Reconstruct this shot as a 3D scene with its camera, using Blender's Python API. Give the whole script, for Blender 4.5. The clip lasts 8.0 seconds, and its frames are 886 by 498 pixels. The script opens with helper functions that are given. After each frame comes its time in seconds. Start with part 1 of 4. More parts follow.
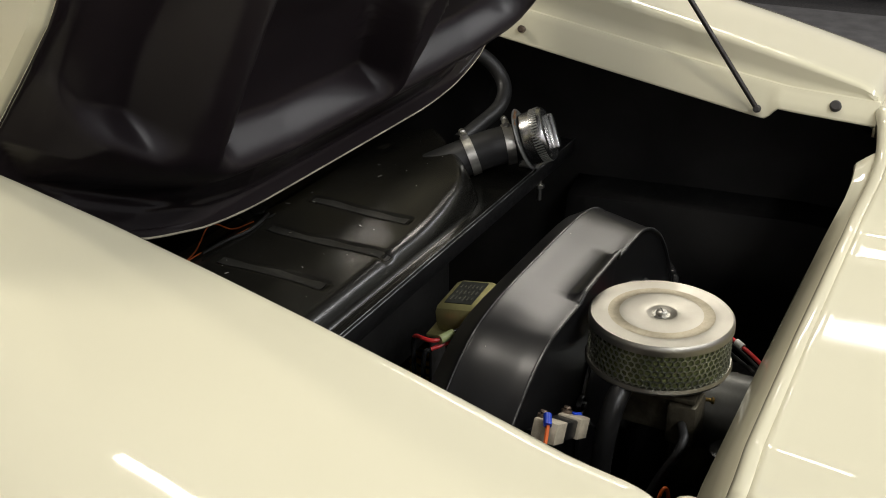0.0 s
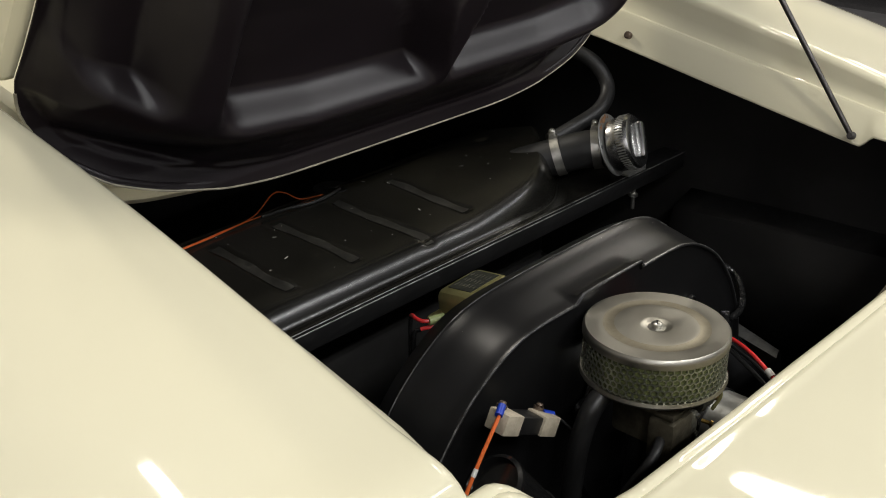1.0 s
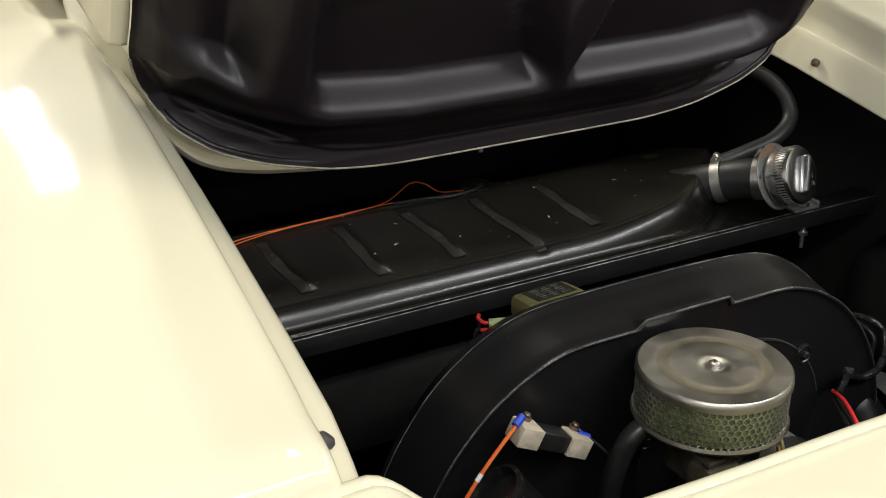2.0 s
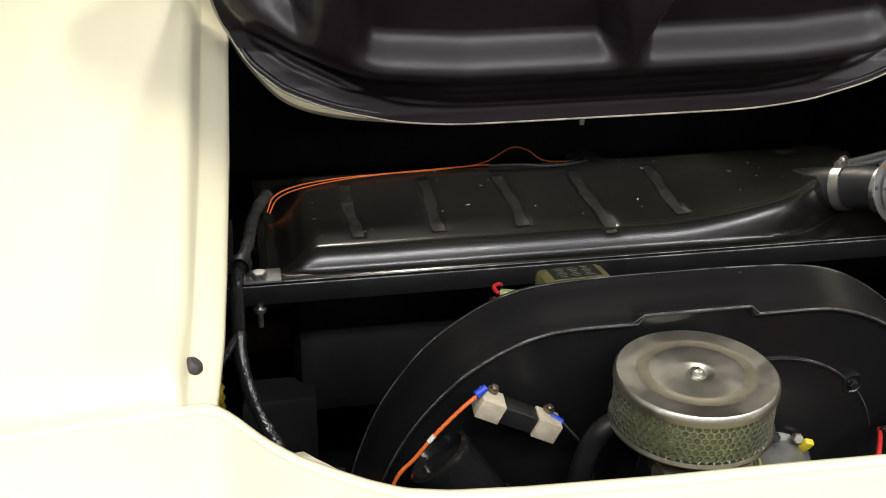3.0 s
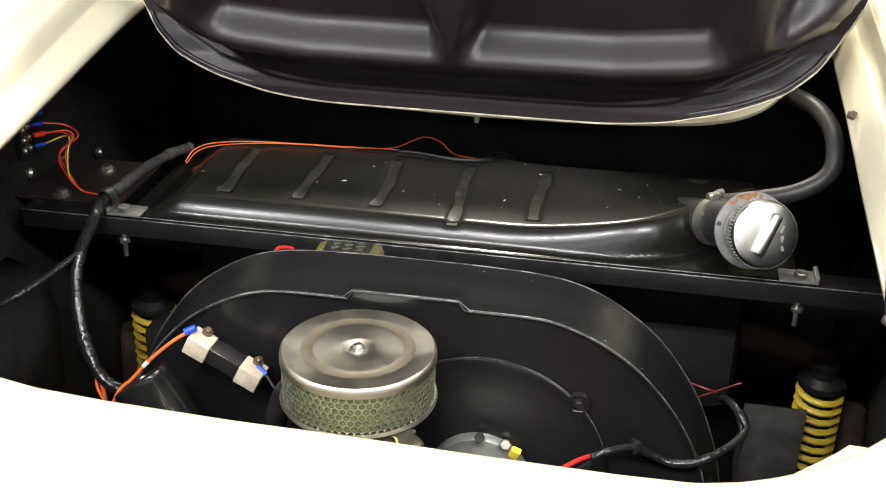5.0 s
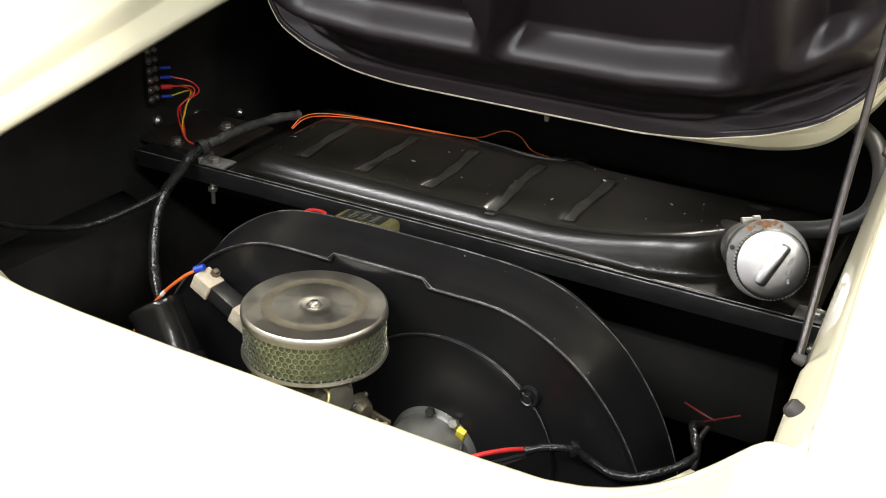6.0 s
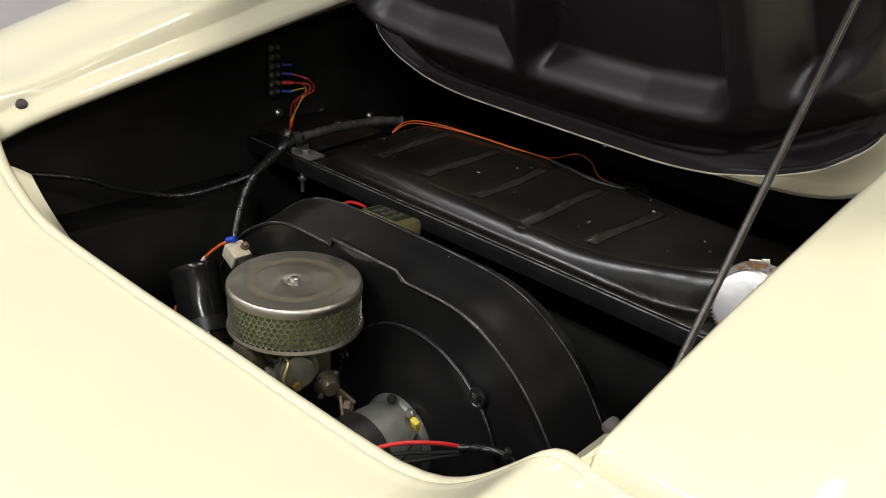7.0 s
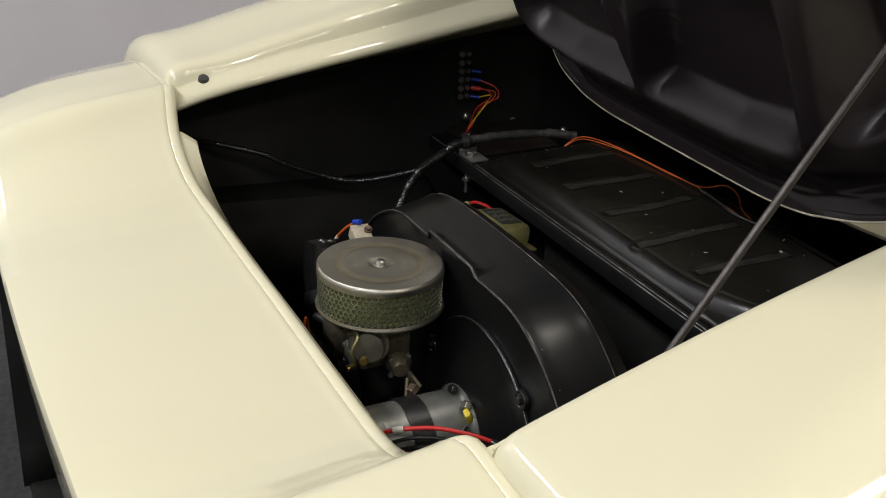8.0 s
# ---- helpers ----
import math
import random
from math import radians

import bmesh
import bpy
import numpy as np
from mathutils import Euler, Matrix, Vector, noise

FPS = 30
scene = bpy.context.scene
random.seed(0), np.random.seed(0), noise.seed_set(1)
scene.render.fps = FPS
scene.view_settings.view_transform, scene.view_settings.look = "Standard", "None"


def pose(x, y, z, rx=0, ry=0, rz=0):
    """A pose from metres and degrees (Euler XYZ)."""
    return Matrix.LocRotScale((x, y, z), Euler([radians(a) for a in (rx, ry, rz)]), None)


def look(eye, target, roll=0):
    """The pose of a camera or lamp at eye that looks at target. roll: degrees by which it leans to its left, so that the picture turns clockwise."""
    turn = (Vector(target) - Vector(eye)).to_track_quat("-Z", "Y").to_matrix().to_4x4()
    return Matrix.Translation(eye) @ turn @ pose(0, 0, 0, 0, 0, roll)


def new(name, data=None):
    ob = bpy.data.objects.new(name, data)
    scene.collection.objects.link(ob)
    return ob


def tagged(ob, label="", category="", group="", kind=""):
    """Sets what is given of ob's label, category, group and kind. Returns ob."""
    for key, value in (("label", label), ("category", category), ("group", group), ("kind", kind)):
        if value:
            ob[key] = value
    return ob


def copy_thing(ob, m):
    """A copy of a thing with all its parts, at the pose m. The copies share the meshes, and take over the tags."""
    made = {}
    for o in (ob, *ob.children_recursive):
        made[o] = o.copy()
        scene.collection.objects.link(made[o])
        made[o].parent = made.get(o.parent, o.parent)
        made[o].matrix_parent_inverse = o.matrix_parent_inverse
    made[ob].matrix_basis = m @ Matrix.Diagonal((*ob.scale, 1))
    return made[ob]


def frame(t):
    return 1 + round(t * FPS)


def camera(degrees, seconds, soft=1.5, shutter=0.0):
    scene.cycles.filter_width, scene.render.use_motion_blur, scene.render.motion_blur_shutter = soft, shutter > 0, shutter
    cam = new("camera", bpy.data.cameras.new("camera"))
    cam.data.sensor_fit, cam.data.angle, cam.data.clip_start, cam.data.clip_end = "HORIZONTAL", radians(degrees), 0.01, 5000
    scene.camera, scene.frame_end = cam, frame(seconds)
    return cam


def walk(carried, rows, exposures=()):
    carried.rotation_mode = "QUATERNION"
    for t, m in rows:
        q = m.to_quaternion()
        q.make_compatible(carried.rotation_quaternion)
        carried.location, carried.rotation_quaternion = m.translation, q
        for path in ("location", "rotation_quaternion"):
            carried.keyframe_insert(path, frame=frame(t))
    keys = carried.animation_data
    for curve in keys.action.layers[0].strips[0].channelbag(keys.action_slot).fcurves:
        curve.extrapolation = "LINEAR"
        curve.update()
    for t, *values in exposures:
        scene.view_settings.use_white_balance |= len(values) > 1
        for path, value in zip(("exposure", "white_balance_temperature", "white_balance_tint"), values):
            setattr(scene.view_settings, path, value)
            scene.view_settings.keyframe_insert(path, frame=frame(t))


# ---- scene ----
cam = camera(42.0, 8.0, soft=1.0)
PATH = [
    (0, (-1.198, -0.656, 1.412), (0.417, 0.158, 0.559), -0.2),
    (0.5, (-1.148, -0.79, 1.413), (0.353, 0.223, 0.562), 0.1),
    (1, (-1.058, -0.942, 1.407), (0.293, 0.268, 0.563), 0.3),
    (1.5, (-0.95, -1.058, 1.407), (0.184, 0.357, 0.564), 0.4),
    (2, (-0.816, -1.149, 1.404), (0.073, 0.436, 0.569), 0.4),
    (2.2, (-0.759, -1.18, 1.412), (0.007, 0.447, 0.538), 0.5),
    (3.3, (-0.362, -1.318, 1.417), (-0.142, 0.454, 0.518), 0.8),
    (3.5, (-0.294, -1.339, 1.418), (-0.125, 0.44, 0.52), 0.8),
    (4, (-0.139, -1.366, 1.421), (-0.092, 0.421, 0.524), 0.9),
    (4.5, (0.047, -1.376, 1.42), (-0.048, 0.41, 0.524), 1.2),
    (4.7, (0.119, -1.381, 1.418), (-0.045, 0.401, 0.524), 1.2),
    (5.8, (0.551, -1.328, 1.421), (-0.189, 0.304, 0.533), 1.9),
    (6, (0.626, -1.307, 1.421), (-0.2, 0.283, 0.532), 2.0),
    (6.5, (0.814, -1.231, 1.416), (-0.217, 0.237, 0.531), 2.2),
    (7, (0.984, -1.135, 1.42), (-0.28, 0.161, 0.572), 2.4),
    (7.5, (1.123, -1.031, 1.421), (-0.351, 0.041, 0.599), 2.6),
    (8, (1.223, -0.907, 1.425), (-0.394, -0.075, 0.593), 2.7),
]
walk(cam, [(t, look(eye, target, roll)) for t, eye, target, roll in PATH],
     [(0, -0.52), (1.0, -0.55), (1.5, -0.40), (2.0, -0.24), (2.2, -0.20), (3.3, 0.34), (3.5, 0.43), (4.0, 0.86), (4.5, 1.06), (5.8, 0.74), (6.0, 0.56), (6.5, 0.08), (7.0, -0.22), (7.5, -0.44), (8.0, -0.62)])

# ---------------------------------------------------------------- light
world = bpy.data.worlds.new("room_air")
scene.world = world
world.use_nodes = True
world.node_tree.nodes["Background"].inputs[0].default_value = (0.75, 0.8, 0.9, 1)
world.node_tree.nodes["Background"].inputs[1].default_value = 0.035


CEIL = 3.1
COOL, WARM = (0.96, 0.965, 0.97), (1.0, 0.93, 0.82)
# x, y, turn, watts of each tube, colour, length
# the fitting at x 3.5 is unseen, added to highlight the lid's right pocket
LIGHTS = [(-1.75, -2.35, 90, 27, COOL, 1.25), (0.0, -2.35, 90, 27, COOL, 1.25), (1.75, -2.35, 90, 27, COOL, 1.25), (3.5, -2.35, 90, 17, COOL, 1.25), (-1.75, -5.2, 90, 5, COOL, 1.25), (0.0, -5.2, 90, 5, COOL, 1.25), (1.75, -5.2, 90, 5, COOL, 1.25), (0.15, 0.18, 0, 11, WARM, 0.5), (-0.245, 2.37, 0, 40, WARM, 0.95), (2.95, 0.0, 0, 25, WARM, 1.25), (4.7, 0.0, 0, 10, WARM, 1.25)]
for lx, ly, turn, watts, colour, length in LIGHTS:
    spread = 0.45 if length < 1 else 1.0
    # the weaker, farther fittings shine as one wide strip
    ends = (-1, 1) if watts > 25 else (0,)
    for k in ends:
        lamp = bpy.data.lights.new("lamp", "AREA")
        lamp.shape, lamp.size, lamp.size_y = "RECTANGLE", (0.08 if k else 0.20) * spread, length
        lamp.energy, lamp.color = watts * 2 / len(ends), colour
        new("lamp", lamp).matrix_world = pose(lx, ly, CEIL - 0.14, 0, 0, turn) @ pose(0.08 * spread * k, 0, 0)

# ---------------------------------------------------------------- materials


def material(name, base, rough=0.5, metal=0.0, var=0.12, scale=8.0, bump=0.0, bump_scale=120.0, coat=0.0, dust=0.0, dust_colour=(0.35, 0.32, 0.27), spec=0.5, grain=0, rough_var=0.2):
    m = bpy.data.materials.new(name)
    m.use_nodes = True
    nt = m.node_tree
    b = nt.nodes["Principled BSDF"]
    b.inputs["Roughness"].default_value = rough
    b.inputs["Metallic"].default_value = metal
    b.inputs["Specular IOR Level"].default_value = spec
    if coat:
        b.inputs["Coat Weight"].default_value = coat
        b.inputs["Coat Roughness"].default_value = 0.04
    tc = nt.nodes.new("ShaderNodeTexCoord")
    n1 = nt.nodes.new("ShaderNodeTexNoise")
    n1.inputs["Scale"].default_value = scale
    n1.inputs["Detail"].default_value = 6
    nt.links.new(tc.outputs["Object"], n1.inputs["Vector"])
    ramp = nt.nodes.new("ShaderNodeValToRGB")
    lo = [max(0.0, c * (1 - var)) for c in base]
    hi = [min(1.0, c * (1 + var)) for c in base]
    ramp.color_ramp.elements[0].position, ramp.color_ramp.elements[0].color = 0.3, (*lo, 1)
    ramp.color_ramp.elements[1].position, ramp.color_ramp.elements[1].color = 0.7, (*hi, 1)
    nt.links.new(n1.outputs["Fac"], ramp.inputs["Fac"])
    colour = ramp.outputs["Color"]
    if dust:
        n2 = nt.nodes.new("ShaderNodeTexNoise")
        n2.inputs["Scale"].default_value = grain or scale * 4.3
        n2.inputs["Detail"].default_value = 9
        n2.inputs["Roughness"].default_value = 0.7
        nt.links.new(tc.outputs["Object"], n2.inputs["Vector"])
        r2 = nt.nodes.new("ShaderNodeMapRange")
        r2.inputs["From Min"].default_value, r2.inputs["From Max"].default_value = 0.48, 0.8
        r2.inputs["To Max"].default_value = dust
        nt.links.new(n2.outputs["Fac"], r2.inputs["Value"])
        mix = nt.nodes.new("ShaderNodeMix")
        mix.data_type = "RGBA"
        nt.links.new(r2.outputs["Result"], mix.inputs["Factor"])
        nt.links.new(colour, mix.inputs["A"])
        mix.inputs["B"].default_value = (*dust_colour, 1)
        colour = mix.outputs["Result"]
        r3 = nt.nodes.new("ShaderNodeMapRange")
        r3.inputs["To Min"].default_value, r3.inputs["To Max"].default_value = rough - 0.3 * rough_var, min(1, rough + rough_var)
        r3.inputs["From Min"].default_value, r3.inputs["From Max"].default_value = 0.35, 0.8
        nt.links.new(n2.outputs["Fac"], r3.inputs["Value"])
        nt.links.new(r3.outputs["Result"], b.inputs["Roughness"])
    nt.links.new(colour, b.inputs["Base Color"])
    if bump:
        n3 = nt.nodes.new("ShaderNodeTexNoise")
        n3.inputs["Scale"].default_value = bump_scale
        n3.inputs["Detail"].default_value = 4
        nt.links.new(tc.outputs["Object"], n3.inputs["Vector"])
        bp = nt.nodes.new("ShaderNodeBump")
        bp.inputs["Strength"].default_value = bump
        bp.inputs["Distance"].default_value = 0.002
        nt.links.new(n3.outputs["Fac"], bp.inputs["Height"])
        nt.links.new(bp.outputs["Normal"], b.inputs["Normal"])
    return m


CREAM = material("cream_paint", (0.755, 0.715, 0.525), 0.45, var=0.02, scale=2.5, coat=1.0, bump=0.010, bump_scale=6, spec=0.1)
LINER = material("black_gelcoat", (0.0130, 0.0098, 0.0115), 0.33, var=0.25, scale=5, bump=0.012, bump_scale=9, spec=0.27)
TUB = material("black_tub_paint", (0.015, 0.0146, 0.0138), 0.62, var=0.4, scale=7, bump=0.2, bump_scale=60, spec=0.22, dust=0.08, dust_colour=(0.04, 0.036, 0.032))
TANK = material("black_tank_paint", (0.0088, 0.0084, 0.0070), 0.25, var=0.35, scale=6, dust=0.10, dust_colour=(0.040, 0.036, 0.024), grain=18, rough_var=0.0, spec=0.5)
TANK_DUST = material("dusty_black_paint", (0.012, 0.0117, 0.010), 0.45, var=0.5, scale=60, bump=0.1, bump_scale=200, dust=0.6, dust_colour=(0.085, 0.080, 0.066), grain=110)
SHROUD = material("gloss_black_enamel", (0.0085, 0.0084, 0.0086), 0.31, var=0.15, scale=7, spec=0.5)
GLOSS = material("wet_black_plastic", (0.008, 0.008, 0.008), 0.16, var=0.3, scale=12, bump=0.05, bump_scale=40, dust=0.08, dust_colour=(0.05, 0.05, 0.048), grain=60, rough_var=0.08)
# worn edges, kept pale so the colour also stands in for edge highlights
WORN_GLINT = material("worn_edge_glint", (0.09, 0.09, 0.088), 0.32, 0.5, var=0.6, scale=40, dust=1.0, dust_colour=(0.5, 0.49, 0.47), grain=26)
CHIP = material("pale_paint_chip", (0.45, 0.43, 0.38), 0.5, var=0.3, scale=200)
EDGE = material("worn_cream_edge", (0.40, 0.37, 0.28), 0.45, var=0.4, scale=25, dust=0.7, dust_colour=(0.06, 0.055, 0.045), grain=30)
STEEL_BLACK = material("black_steel", (0.010, 0.010, 0.010), 0.34, var=0.3, scale=20, dust=0.15, dust_colour=(0.04, 0.038, 0.034))
RUBBER = material("black_rubber", (0.015, 0.015, 0.015), 0.45, var=0.2, scale=40, dust=0.2, dust_colour=(0.06, 0.06, 0.057))
STOP = material("grey_brown_rubber", (0.045, 0.042, 0.040), 0.6, var=0.25, scale=60)
DARK_RED = material("dark_red_wire", (0.14, 0.010, 0.010), 0.4, var=0.2, scale=60)
TAPE = material("black_tape", (0.013, 0.013, 0.013), 0.2, var=0.3, scale=60, bump=0.6, bump_scale=160)
CLOTH_TAPE = material("grey_cloth_tape", (0.026, 0.026, 0.025), 0.6, var=0.6, scale=90, bump=0.9, bump_scale=220, dust=0.4, dust_colour=(0.10, 0.10, 0.095), grain=70)
CHROME = material("chrome", (0.62, 0.62, 0.61), 0.27, 1.0, var=0.08, scale=30)
ZINC = material("zinc_plate", (0.50, 0.49, 0.45), 0.38, 1.0, var=0.25, scale=60, dust=0.3, dust_colour=(0.25, 0.21, 0.15))
BRUSHED = material("brushed_tin", (0.40, 0.385, 0.335), 0.40, 1.0, var=0.05, scale=25, dust=0.12, dust_colour=(0.40, 0.33, 0.22), grain=18)
# brushed in circles round its own axis
tin = BRUSHED.node_tree
turned = tin.nodes.new("ShaderNodeTangent")
turned.direction_type, turned.axis = "RADIAL", "Z"
tin.nodes["Principled BSDF"].inputs["Anisotropic"].default_value = 0.35
tin.links.new(turned.outputs["Tangent"], tin.nodes["Principled BSDF"].inputs["Tangent"])
GALV = material("dull_grey_metal", (0.33, 0.33, 0.31), 0.5, 0.8, var=0.2, scale=50, dust=0.3, dust_colour=(0.2, 0.18, 0.14))
FLANGE = material("tarnished_grey_plate", (0.20, 0.20, 0.19), 0.5, 0.6, var=0.2, scale=50, dust=0.3, dust_colour=(0.15, 0.13, 0.10))
DULL = material("dull_grey_steel", (0.075, 0.072, 0.066), 0.6, 0.2, var=0.4, scale=30, dust=0.3, dust_colour=(0.06, 0.055, 0.045))
DULL_TIN = material("dull_brown_tin", (0.33, 0.30, 0.225), 0.44, 0.9, var=0.15, scale=40, dust=0.3, dust_colour=(0.22, 0.17, 0.10))
MESH = material("perforated_tin", (0.42, 0.43, 0.35), 0.36, 0.9, var=0.15, scale=60)
FOAM = material("yellow_green_filter", (0.105, 0.12, 0.04), 0.9, var=0.35, scale=110, bump=0.8, bump_scale=300)
ALLOY = material("dirty_cast_alloy", (0.13, 0.115, 0.08), 0.45, 0.7, var=0.4, scale=60, bump=0.4, bump_scale=200, dust=0.5, dust_colour=(0.08, 0.065, 0.045))
BRASS = material("dull_brass", (0.42, 0.28, 0.08), 0.4, 0.9, var=0.2, scale=80)
CHOKE = material("oily_grey_alloy", (0.17, 0.165, 0.13), 0.4, 0.6, var=0.25, scale=50, dust=0.4, dust_colour=(0.09, 0.075, 0.05))
GEN = material("grey_generator_paint", (0.17, 0.175, 0.165), 0.38, 0.5, var=0.2, scale=30, dust=0.4, dust_colour=(0.14, 0.12, 0.09))
YELLOW = material("yellow_spring_paint", (0.72, 0.52, 0.05), 0.4, var=0.1, scale=40, dust=0.15, dust_colour=(0.25, 0.2, 0.08))
OLIVE = material("gold_passivated_tin", (0.36, 0.33, 0.14), 0.36, 0.7, var=0.2, scale=30, dust=0.2, dust_colour=(0.2, 0.17, 0.09))
BEIGE = material("beige_ceramic", (0.42, 0.37, 0.28), 0.6, var=0.2, scale=80, bump=0.3, bump_scale=300, dust=0.3, dust_colour=(0.3, 0.24, 0.16))
LABEL = material("dark_label", (0.02, 0.022, 0.018), 0.4, var=0.2, scale=80)
LABEL_INK = material("pale_label_ink", (0.085, 0.082, 0.06), 0.5, var=0.2, scale=200)
ORANGE = material("orange_wire", (0.66, 0.13, 0.025), 0.4, var=0.12, scale=60)
RED = material("red_wire", (0.62, 0.03, 0.03), 0.38, var=0.12, scale=60)
BLUE = material("blue_terminal", (0.012, 0.05, 0.45), 0.4, var=0.1, scale=60)
YELLOW_T = material("yellow_terminal", (0.75, 0.58, 0.04), 0.4, var=0.1, scale=60)
GREEN_T = material("green_connector", (0.25, 0.29, 0.12), 0.5, var=0.15, scale=60)
WHITE_T = material("white_wire_tag", (0.7, 0.7, 0.66), 0.5, var=0.1, scale=90)
BROWN = material("rusty_brown_metal", (0.075, 0.05, 0.035), 0.7, 0.1, var=0.4, scale=25, bump=0.4, bump_scale=90)
DARK_BROWN = material("dark_brown_paint", (0.016, 0.011, 0.009), 0.55, var=0.4, scale=25, bump=0.3, bump_scale=90)
DARKROD = material("dark_steel_rod", (0.055, 0.05, 0.048), 0.35, 0.8, var=0.2, scale=60)
RUST = material("rusty_steel", (0.16, 0.12, 0.09), 0.45, 0.7, var=0.4, scale=80)
RUST_PATCH = material("brown_rust", (0.20, 0.10, 0.045), 0.8, var=0.4, scale=150, bump=0.5, bump_scale=300)
FLOOR = material("dark_speckled_carpet", (0.030, 0.0295, 0.032), 0.85, var=0.4, scale=60, bump=0.6, bump_scale=300, dust=0.35, dust_colour=(0.09, 0.09, 0.09), grain=120)
WALLM = material("white_wall_paint", (0.72, 0.70, 0.74), 0.8, var=0.03, scale=3, bump=0.1, bump_scale=80)
CEILM = material("grey_ceiling_paint", (0.36, 0.36, 0.365), 0.85, var=0.1, scale=3)
TYRE = material("tyre_rubber", (0.012, 0.012, 0.013), 0.7, var=0.3, scale=30)
DARKBLUE = material("dark_blue_car_paint", (0.012, 0.014, 0.032), 0.15, var=0.2, scale=3, coat=0.8)
GREYPAD = material("grey_floor_mat", (0.10, 0.10, 0.105), 0.7, var=0.25, scale=12, bump=0.3, bump_scale=150)
GLOWM = bpy.data.materials.new("lamp_diffuser")
GLOWM.use_nodes = True
GLOWM.node_tree.nodes["Principled BSDF"].inputs["Emission Color"].default_value = (1, 0.96, 0.88, 1)
GLOWM.node_tree.nodes["Principled BSDF"].inputs["Emission Strength"].default_value = 6.0

# ---------------------------------------------------------------- mesh tools


def finish(bm, smooth=True, angle=40):
    bmesh.ops.recalc_face_normals(bm, faces=bm.faces)
    if smooth:
        for f in bm.faces:
            f.smooth = True
        for e in bm.edges:
            if len(e.link_faces) == 2 and e.calc_face_angle(0) > radians(angle):
                e.smooth = False
    return bm


def mesh_of(name, bm, mat, smooth=True, angle=40):
    finish(bm, smooth, angle)
    me = bpy.data.meshes.new(name)
    bm.to_mesh(me)
    bm.free()
    me.materials.append(mat)
    return me


def part(name, bm, mat, parent=None, label="", smooth=True, angle=40):
    ob = new(name, mesh_of(name, bm, mat, smooth, angle))
    if parent is not None:
        ob.parent = parent
    if label:
        ob["label"] = label
    return ob


def thing(name, label, category, group="", kind="", at=(0, 0, 0)):
    ob = new(name)
    ob.location = at
    ob.empty_display_size = 0.05
    return tagged(ob, label, category, group, kind)


def sheet(rows, bm=None, close=False):
    """A surface from rows of points."""
    bm = bm or bmesh.new()
    vs = [[bm.verts.new(p) for p in r] for r in rows]
    for a, b in zip(vs, vs[1:]):
        n = len(a)
        for i in range(n if close else n - 1):
            j = (i + 1) % n
            bm.faces.new((a[i], a[j], b[j], b[i]))
    return bm


def thick(ob, t, offset=-1.0):
    mod = ob.modifiers.new("thickness", "SOLIDIFY")
    mod.thickness, mod.offset = t, offset
    return ob


def box(cx, cy, cz, sx, sy, sz, bm=None, m=None, bevel=0.0):
    own = bmesh.new()
    bmesh.ops.create_cube(own, size=1)
    bmesh.ops.scale(own, vec=(sx, sy, sz), verts=own.verts)
    if bevel:
        bmesh.ops.bevel(own, geom=own.edges[:], offset=bevel, segments=2, profile=0.5, affect="EDGES")
    if m is not None:
        bmesh.ops.transform(own, matrix=m, verts=own.verts)
    bmesh.ops.translate(own, vec=(cx, cy, cz), verts=own.verts)
    return join(bm, own)


def join(bm, own):
    if bm is None:
        return own
    me = bpy.data.meshes.new("tmp")
    own.to_mesh(me)
    own.free()
    bm.from_mesh(me)
    bpy.data.meshes.remove(me)
    return bm


def smooth_path(pts, per=8):
    P = [Vector(p) for p in pts]
    if len(P) < 3:
        return P
    Q = [P[0] * 2 - P[1]] + P + [P[-1] * 2 - P[-2]]
    out = []
    for i in range(1, len(Q) - 2):
        a, b, c, d = Q[i - 1:i + 3]
        for k in range(per):
            t = k / per
            out.append(0.5 * ((2 * b) + (c - a) * t + (2 * a - 5 * b + 4 * c - d) * t * t + (3 * b - a - 3 * c + d) * t ** 3))
    out.append(P[-1])
    return out


def tube(pts, r, bm=None, sides=10, per=8, radii=None, lumpy=0.0):
    P = smooth_path(pts, per)
    bm = bm or bmesh.new()
    up = Vector((0.13, 0.21, 0.97))
    rings = []
    n = len(P)
    for i, p in enumerate(P):
        d = (P[min(i + 1, n - 1)] - P[max(i - 1, 0)]).normalized()
        a = d.cross(up)
        if a.length < 0.1:
            a = d.cross(Vector((1, 0, 0)))
        a.normalize()
        b = d.cross(a)
        up = b if b.dot(up) > 0 else -b
        b = up
        a = d.cross(b)
        rr = r
        if radii:
            f = i / (n - 1) * (len(radii) - 1)
            k = min(int(f), len(radii) - 2)
            rr = radii[k] + (radii[k + 1] - radii[k]) * (f - k)
        if lumpy:
            rr *= 1 + lumpy * noise.noise(p * 130)
        rings.append([bm.verts.new(p + rr * (math.cos(6.2832 * k / sides) * a + math.sin(6.2832 * k / sides) * b)) for k in range(sides)])
    for u, v in zip(rings, rings[1:]):
        for k in range(sides):
            j = (k + 1) % sides
            bm.faces.new((u[k], u[j], v[j], v[k]))
    bm.faces.new(rings[0][::-1])
    bm.faces.new(rings[-1])
    return bm


